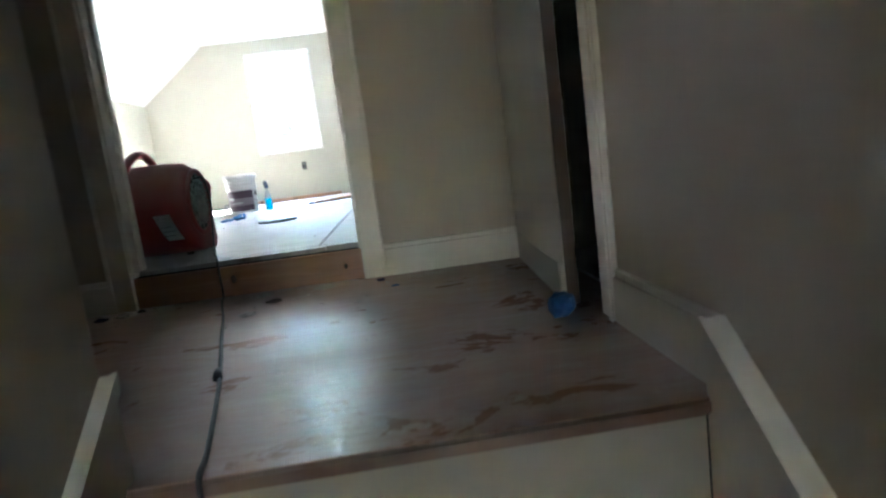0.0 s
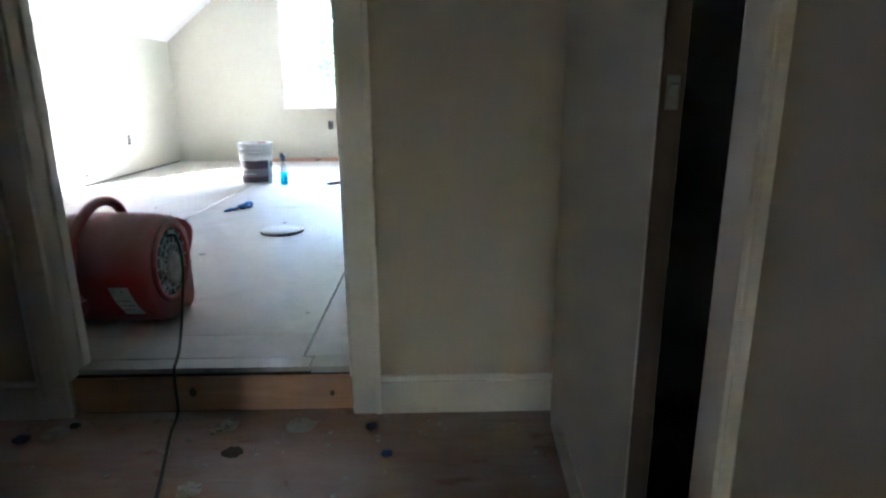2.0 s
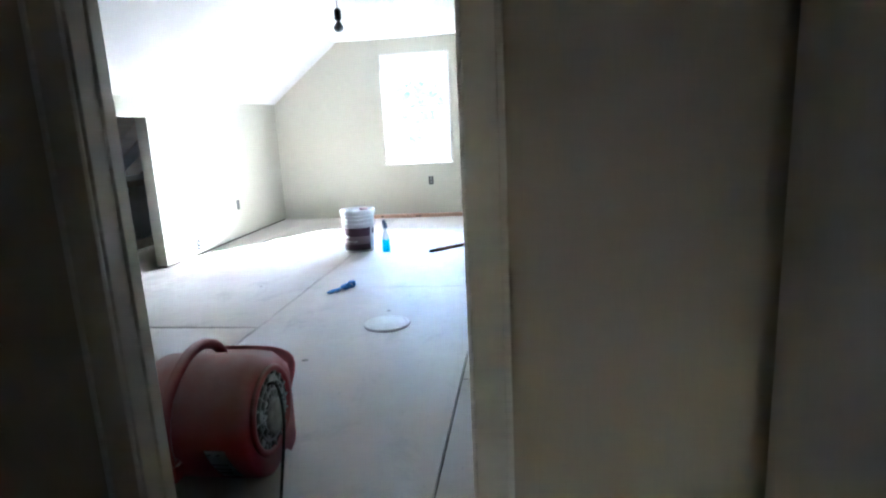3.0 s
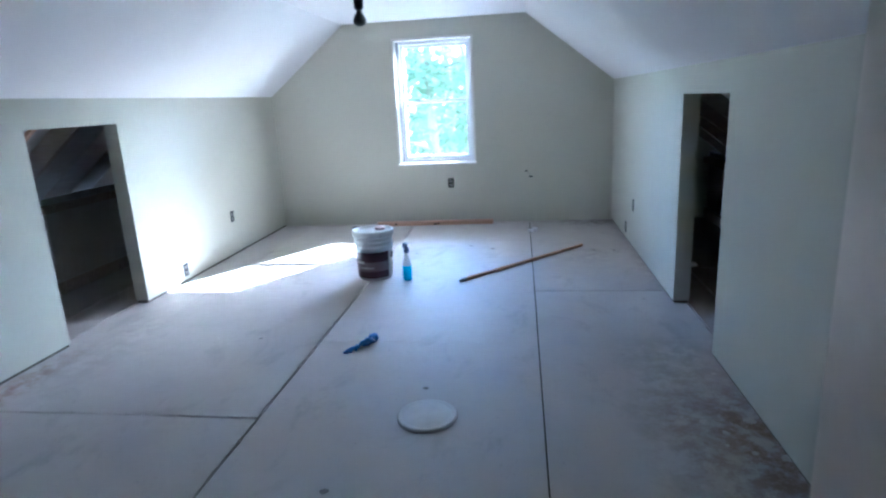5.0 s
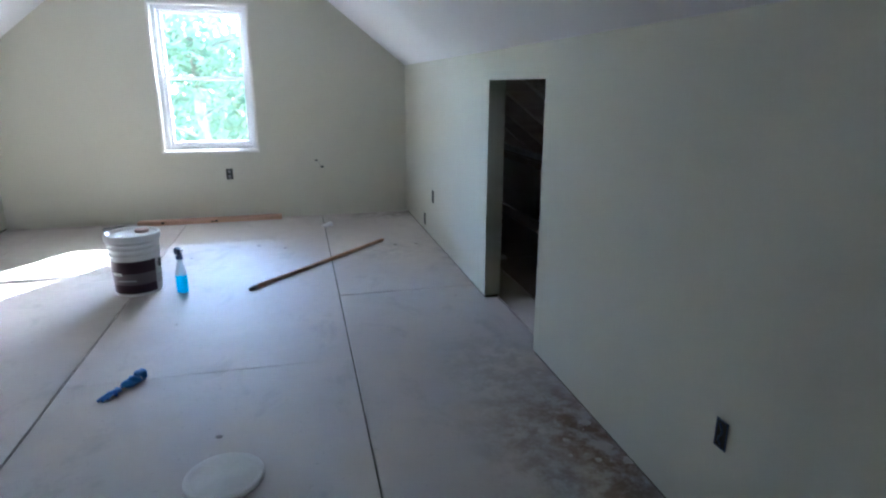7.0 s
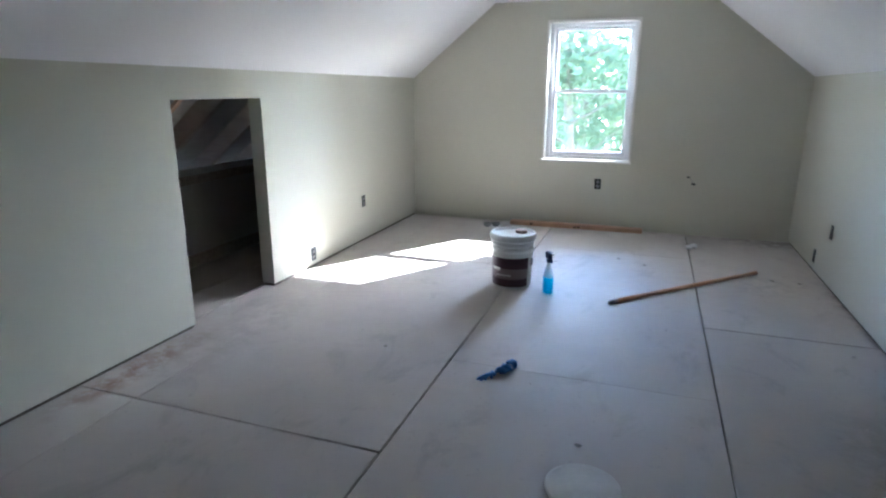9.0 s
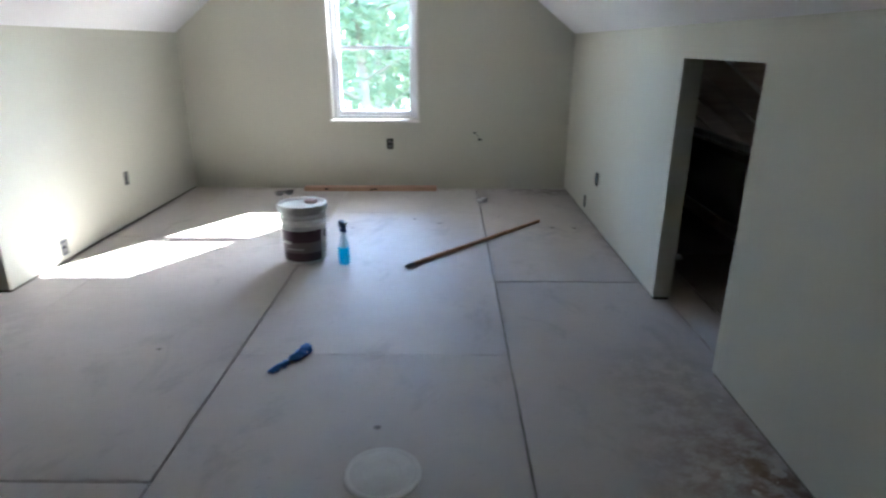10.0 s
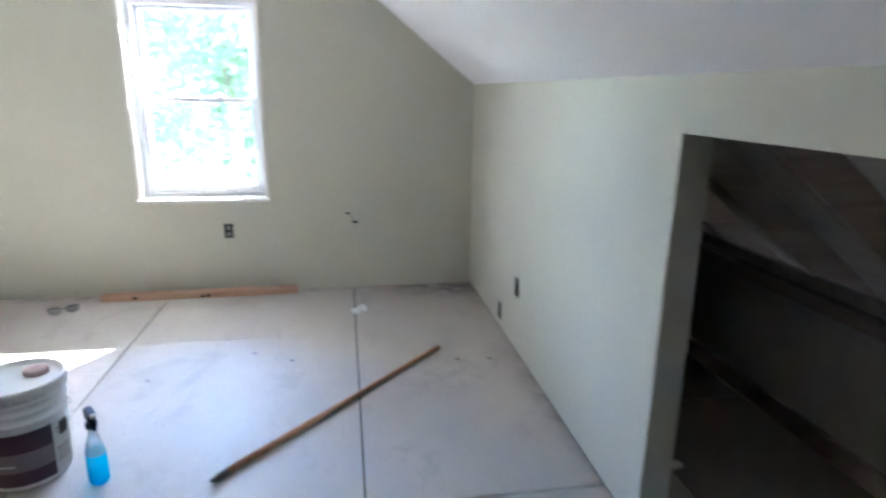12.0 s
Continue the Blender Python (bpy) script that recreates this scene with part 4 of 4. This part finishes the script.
for s in (-1, 1):
    bm = bmesh.new()
    bmesh.ops.create_uvsphere(bm, u_segments=16, v_segments=8, radius=1)
    for v in bm.verts:
        v.co = Vector((s * 0.038 + v.co.x * 0.032, -0.01 + 0.010 * v.co.y, 0.024 + v.co.z * 0.022))
    part("lens", bm, M_LENS, glasses, "clear plastic lens", True)
    part("temple", tube(curve([(s * 0.070, -0.012, 0.030), (s * 0.066, 0.06, 0.022), (s * (0.030 - 0.06 * (s > 0)), 0.12, 0.006)], 5), 0.0024, 6), M_RECEP, glasses, "grey temple", True)
part("bridge", tube(curve([(-0.070, -0.014, 0.040), (-0.02, -0.022, 0.042), (0.0, -0.024, 0.034), (0.02, -0.022, 0.042), (0.070, -0.014, 0.040)], 5), 0.0028, 6), M_BOX, glasses, "", True)


def outlet_box(x, y, z, face, mat, label, w=0.062, h=0.104, live=True):
    """Open electrical box flush in a wall; face is the turn about z of its front, which looks along -y at 0."""
    t = thing("outlet_box", label, "outlet", x, y, z, face, "outlet boxes round the room")
    a, b = w / 2, h / 2
    rim = box(-a, -0.004, -b, -a + 0.004, 0.0, b, 0.0008)
    box(a - 0.004, -0.004, -b, a, 0.0, b, 0.0008, rim)
    box(-a + 0.004, -0.004, b - 0.004, a - 0.004, 0.0, b, 0.0008, rim)
    box(-a + 0.004, -0.004, -b, a - 0.004, 0.0, -b + 0.004, 0.0008, rim)
    part("rim", rim, mat, t)
    # Flat black plate in place of a recess; the shade is its colour.
    part("back", box(-a + 0.004, -0.0018, -b + 0.004, a - 0.004, -0.0002, b - 0.004), M_PAINTED_DEPTH, t)
    if live:
        for s in (-1, 1):
            part("receptacle", box(-0.015, -0.0042, s * 0.021 - 0.013, 0.015, -0.0018, s * 0.021 + 0.013, 0.002), M_RECEP, t, "grey receptacle face")
            part("screw", box(-0.004, -0.0034, s * 0.043 - 0.003, 0.004, -0.0018, s * 0.043 + 0.003, 0.001), M_STEEL, t)
    else:
        part("wires", tube(curve([(-0.01, -0.002, 0.03), (0.006, -0.006, 0.01), (-0.006, -0.006, -0.015), (0.004, -0.003, -0.03)], 5), 0.003, 6), mat, t, "folded wires", True)


for x, y, z, f, mat, lab, lv in (
        (-0.859, 0.0, 0.447, 0, M_BOX, "grey open outlet box below the window", True),
        (XL, -1.257, 0.369, -270, M_BOX, "grey open outlet box in the knee wall", True),
        (XL, -2.136, 0.099, -270, M_BOXB, "teal open outlet box low by the sunlit floor", True),
        (XR, -1.255, 0.380, 270, M_BOX, "grey open outlet box in the knee wall", False),
        (XR, -0.923, 0.119, 270, M_BOX, "grey open outlet box low near the corner", False),
        (XR, -4.808, 0.372, 270, M_BOXB, "blue open outlet box in the knee wall", False)):
    outlet_box(x, y, z, f, mat, lab, 0.062 if lv else (0.058 if y > -4 else 0.046), 0.104 if y > -4 else 0.085, lv)

cab = thing("cable_stub", "two dark cable ends poking from the gable wall", "cable", -0.005, 0, 0.522)
cab.scale = (1.35, 1.0, 1.35)
for dx, dz, s in ((-0.018, 0.026, 0.010), (0.020, -0.022, 0.013)):
    bm = bmesh.new()
    bmesh.ops.create_icosphere(bm, subdivisions=2, radius=1)
    for v in bm.verts:
        v.co = Vector((dx + v.co.x * s * 1.3, -0.003 + v.co.y * 0.005, dz + v.co.z * s * 0.6))
    part("cable_end", bm, M_BOX, cab, "", True)
part("cable", tube(curve([(-0.018, -0.003, 0.026), (0.004, -0.006, 0.006), (0.010, -0.004, -0.008), (0.020, -0.003, -0.022)], 5), 0.0016, 6), M_RECEP, cab, "", True)


def pendant_bulb():
    t = thing("pendant_lamp", "unlit bare bulb hanging low on a thin ceiling cable", "lamp", -0.79, -3.70, CZ)
    part("canopy", lathe([(0, -0.0005), (0.05, -0.0005), (0.05, -0.012), (0.03, -0.022), (0, -0.023)], 24), M_PAPER, t, "", True)
    part("cable", tube(curve([(0, 0, -0.022), (0.006, 0.002, -0.14), (-0.003, 0, -0.26), (0, 0, -0.35)], 5), 0.003, 8), M_RECEP, t)
    part("socket", lathe([(0, -0.345), (0.012, -0.347), (0.020, -0.358), (0.0215, -0.370), (0.0205, -0.372), (0.0215, -0.374), (0.0215, -0.405), (0.017, -0.415), (0, -0.415)], 20), M_BLACK, t, "black socket", True)
    part("bulb", lathe([(0, -0.415), (0.012, -0.417), (0.013, -0.428), (0.024, -0.442), (0.029, -0.456), (0.029, -0.467), (0.022, -0.478), (0.010, -0.484), (0, -0.485)], 24), M_RECEP, t, "unlit smoky bulb", True)


pendant_bulb()


def air_mover():
    t = thing("air_mover", "dusty red plastic carpet blower on the floor by the doorway", "fan", -0.745, -5.56, 0, 0)
    t.scale = (0.97, 0.97, 0.97)
    # housing outline in (y, z): a round back that runs out into a forward nozzle
    cy, cz, r = -0.07, 0.218, 0.205
    side = []
    for a in range(60, 301, 12):
        side.append((cy + r * math.cos(radians(a)) * 1.0, cz + r * math.sin(radians(a))))
    side = [(p[0], max(0.006, p[1])) for p in side] + [(0.08, 0.006), (0.13, 0.02), (0.15, 0.05), (0.15, 0.31), (0.14, 0.34), (0.08, 0.39)]
    prof = [(-0.205, 0.86), (-0.195, 0.93), (-0.165, 0.985), (-0.10, 1.0), (0.0, 1.0), (0.10, 1.0), (0.165, 0.985), (0.195, 0.93), (0.205, 0.85)]
    bm = bmesh.new()
    rings = []
    for x, k in prof:
        rings.append([bm.verts.new((x, cy + (p[0] - cy) * k, 0.006 + (p[1] - 0.006) * (k if p[1] > 0.2 else 1 - (1 - k) * 0.3))) for p in side])
    for p, q in zip(rings, rings[1:]):
        for i in range(len(p)):
            j = (i + 1) % len(p)
            bm.faces.new((p[i], p[j], q[j], q[i]))
    bm.faces.new(rings[0])
    bm.faces.new(rings[-1][::-1])
    part("housing", bm, M_RED, t, "scuffed dark red housing", True)
    # dusty flared outlet
    lip = bmesh.new()
    rows = []
    for y, g in ((0.09, -0.004), (0.12, 0.0), (0.15, 0.006), (0.172, 0.014), (0.185, 0.022)):
        ring = []
        for k in range(28):
            a = k * 2 * math.pi / 28
            c, n = math.cos(a), math.sin(a)
            x, z = math.copysign(abs(c) ** 0.55, c), math.copysign(abs(n) ** 0.6, n)
            h = (z + 1) / 2
            ring.append(lip.verts.new((-0.005 + x * (0.198 + g) * (0.70 + 0.44 * h * h if c > 0 else 1.0), y, 0.012 + h * (0.338 + g * 0.6))))
        rows.append(ring)
    for p, q in zip(rows, rows[1:]):
        for i in range(28):
            lip.faces.new((p[i], p[(i + 1) % 28], q[(i + 1) % 28], q[i]))
    bmesh.ops.solidify(lip, geom=lip.faces[:], thickness=0.006)
    part("outlet_lip", lip, M_DUSTRED, t, "flared dusty outlet lip", True)
    # intake grille on the end that looks along +x
    gx, gy, gz = 0.2055, -0.07, 0.235
    ring = lathe([(0.128, 0), (0.150, 0.0), (0.153, 0.006), (0.148, 0.014), (0.132, 0.014), (0.128, 0.006)], 44)
    to = Matrix.Translation((gx, gy, gz)) @ Matrix.Rotation(radians(90), 4, "Y")
    grille = part("grille_ring", moved(ring, to), M_RED, t, "", True)
    # Black disc paints the shaded inside; the housing has no hole here.
    part("grille_back", moved(lathe([(0, 0.001), (0.128, 0.001), (0.128, 0.003), (0, 0.003)], 40), to), M_PAINTED_DEPTH, grille, "black disc standing in for the shaded intake")
    for k in range(16):
        a = k * 2 * math.pi / 16
        bar = box(0.030, -0.0035, 0.005, 0.129, 0.0035, 0.010, 0.001)
        part("spoke", moved(bar, to @ Matrix.Rotation(a, 4, "Z")), M_GRILLE, grille)
    for rr in (0.040, 0.070, 0.100):
        part("grille_hoop", moved(lathe([(rr - 0.003, 0.006), (rr - 0.003, 0.0115), (rr + 0.003, 0.0115), (rr + 0.003, 0.006), (rr - 0.003, 0.006)], 40), to), M_GRILLE, grille)
    part("hub", moved(lathe([(0, 0.004), (0.062, 0.004), (0.062, 0.012), (0.050, 0.016), (0.020, 0.018), (0, 0.018)], 32), to @ Matrix.Translation((0.028, 0.012, 0))), M_HUB, grille, "dust-caked grey motor plate", True)
    lint = random.Random(3)
    for k in range(26):
        rr, a = lint.uniform(0.05, 0.122), lint.uniform(0, 6.283)
        bm = bmesh.new()
        bmesh.ops.create_icosphere(bm, subdivisions=1, radius=lint.uniform(0.006, 0.015))
        crumple(bm, 0.004, k, 90)
        part("lint", moved(bm, to @ Matrix.Translation((rr * math.cos(a), rr * math.sin(a), 0.008)) @ Matrix.Diagonal((1, 1, 0.4, 1))), M_HUB, grille)
    # carrying handle over the drum
    hp = [(-0.03, -0.292, 0.15), (-0.03, -0.300, 0.24), (-0.025, -0.265, 0.36), (-0.01, -0.18, 0.450), (0.0, -0.09, 0.472), (0.01, -0.02, 0.445), (0.012, 0.02, 0.395)]
    part("handle", tube(curve(hp, 6), 0.018, 12), M_RED, t, "thick arched carrying handle", True)
    part("handle_foot", box(-0.06, -0.312, 0.10, 0.0, -0.262, 0.17, 0.012, None, 2), M_RED, t)
    for fx in (-0.13, 0.13):
        for fy in (-0.07, 0.10):
            part("foot", moved(lathe([(0, 0), (0.014, 0), (0.016, 0.003), (0.016, 0.010), (0, 0.010)], 16), Matrix.Translation((fx, fy, 0))), M_BLACK, t)
    # printed label on the drum
    lab = bmesh.new()
    g = []
    for i in range(6):
        a = radians(185 + i * 7)
        g.append([lab.verts.new((x, cy + (r + 0.0015) * math.cos(a), cz + (r + 0.0015) * math.sin(a))) for x in (0.075 + i * 0.006, 0.142 + i * 0.006)])
    for p, q in zip(g, g[1:]):
        lab.faces.new((p[0], p[1], q[1], q[0]))
    bmesh.ops.solidify(lab, geom=lab.faces[:], thickness=0.001)
    lb = part("label", lab, M_PAPER, t, "white warning label")
    for i, (x0, x1, a) in enumerate(((0.083, 0.099, 189), (0.113, 0.127, 189), (0.091, 0.145, 200), (0.095, 0.151, 206), (0.099, 0.147, 212))):
        aa = radians(a)
        c = Vector((0, cy + (r + 0.003) * math.cos(aa), cz + (r + 0.003) * math.sin(aa)))
        b = box(x0, -0.0006, -0.005 if i < 2 else -0.0018, x1, 0.0006, 0.005 if i < 2 else 0.0018)
        part("label_bar", moved(b, Matrix.Translation(c) @ Matrix.Rotation(aa + radians(90), 4, "X")), M_INK, lb)
    return t


air_mover()

cord = thing("power_cord", "long dark power cord from the blower down the stairs", "cord")
cp = [(-0.53, -5.66, 0.33), (-0.500, -5.655, 0.325), (-0.478, -5.68, 0.22), (-0.475, -5.74, 0.07), (-0.455, -5.82, 0.006), (-0.415, -5.93, 0.006), (-0.388, -6.02, 0.006), (-0.381, -6.05, 0.0), (-0.376, -6.068, -0.06),
      (-0.370, -6.085, -0.126), (-0.345, -6.20, LZ + 0.006), (-0.27, -6.45, LZ + 0.006), (-0.205, -6.70, LZ + 0.006), (-0.11, -7.05, LZ + 0.006), (-0.055, -7.28, LZ + 0.006), (-0.02, -7.44, LZ + 0.006),
      (-0.008, -7.515, LZ + 0.004), (-0.004, -7.53, LZ - 0.06), (0.0, -7.535, LZ - RISE + 0.008), (0.01, -7.70, LZ - RISE + 0.007), (0.015, -7.765, LZ - RISE), (0.015, -7.785, LZ - 2 * RISE + 0.01)]
part("cable", tube(curve(cp, 6), 0.0048, 8), M_BLACK, cord, "", True)
part("plug", moved(tube([(0, 0, 0), (0, 0.03, 0), (0, 0.05, 0)], 0.011, 10, None, 0.7), pose(-0.107, -7.075, LZ + 0.011, 0, 0, 15)), M_BLACK, cord, "black inline plug", True)

# ---- scraps on the landing ----
wad = tagged(part("tape_wad", crumple(lathe([(0, 0.0), (0.02, 0.0), (0.036, 0.012), (0.042, 0.035), (0.036, 0.058), (0.018, 0.07), (0, 0.07)], 22), 0.012, 2, 45), M_TAPE, None, "", False), "balled-up blue masking tape by the closet door", "tape")
for v in wad.data.vertices:
    v.co.z = max(0.0, v.co.z)
wad.matrix_world = pose(0.69, -6.96, LZ, 0, 0, 20) @ Matrix.Scale(0.82, 4)
for nm, lab, cat, x, y, m, s, sd, fl in (
        ("plastic_scrap", "small dark purple plastic scrap on the landing", "scrap", -0.77, -6.20, M_PURPLE, 0.020, 1, 0.5),
        ("plastic_scrap", "small dark purple plastic scrap by the door casing", "scrap", 0.232, -6.165, M_PURPLE, 0.015, 2, 0.5),
        ("wood_splinter", "dark wood splinter on the landing", "splinter", -0.14, -6.283, M_PLATE, 0.024, 3, 0.3),
        ("plaster_chip", "pale plaster chip on the landing", "chip", 0.016, -6.15, M_CHIP, 0.036, 4, 0.15),
        ("plaster_chip", "pale plaster chip on the landing", "chip", -0.69, -6.175, M_CHIP, 0.032, 5, 0.4),
        ("plaster_chip", "pale plaster chip on the landing", "chip", -0.20, -6.15, M_CHIP, 0.027, 6, 0.3),
        ("plaster_chip", "pale plaster chip on the landing", "chip", -0.20, -6.44, M_CHIP, 0.026, 7, 0.3),
        ("cord_plug", "black scrap beside the door casing", "scrap", -0.655, -6.135, M_BLACK, 0.013, 8, 0.8),
        ("tape_scrap", "blue tape scrap on the landing", "tape", 0.285, -6.30, M_TAPE, 0.014, 9, 0.3)):
    scrap(nm, lab, cat, x, y, LZ, m, s, sd, fl)
rnd = random.Random(11)
dust = bmesh.new()
for i in range(70):
    x, y = rnd.uniform(-1.0, 0.7), YH - 0.03 - abs(rnd.gauss(0, 0.22))
    s = rnd.uniform(0.002, 0.006)
    box(x - s, y - s * rnd.uniform(0.5, 1), LZ, x + s, y + s, LZ + s * 0.6, 0, dust)
tagged(part("plaster_dust", dust, M_CHIP), "pale plaster crumbs scattered on the landing", "crumbs", "", "stuff")
grit = bmesh.new()
for i in range(150):
    x, y = rnd.uniform(XL + 0.03, XR - 0.03), rnd.uniform(YS + 0.1, -0.05)
    if rnd.random() < 0.5:
        x = XR - 0.02 - abs(rnd.gauss(0, 0.18)) if rnd.random() < 0.6 else XL + 0.02 + abs(rnd.gauss(0, 0.12))
    s = rnd.uniform(0.0015, 0.005)
    box(x - s, y - s * rnd.uniform(0.4, 1), 0.0, x + s, y + s, s * 0.7, 0, grit)
tagged(part("floor_grit", grit, M_CHIP), "pale grit scattered over the subfloor", "grit", "", "stuff")
for x, y, s, sd in ((-0.555, -3.897, 0.011, 1), (-1.041, -1.354, 0.010, 2), (0.542, -1.322, 0.013, 3), (0.713, -1.334, 0.012, 4), (-0.804, -4.684, 0.014, 5), (-0.352, -1.218, 0.012, 6), (-0.564, -1.097, 0.012, 7), (-1.66, -3.309, 0.010, 8)):
    scrap("mud_crumb", "small dark crumb on the subfloor", "crumb", x, y, 0.0, M_CRUMB, s, sd, 0.25)

rf = random.Random(5)
for k in range(14):
    scrap("paint_flake", "pale loose paint flake on the stained floor", "flake", 0.73 + rf.gauss(0, 0.10), -4.2 + rf.gauss(0, 0.33), 0.0, M_CHIP, rf.uniform(0.008, 0.022), 20 + k, 0.12)
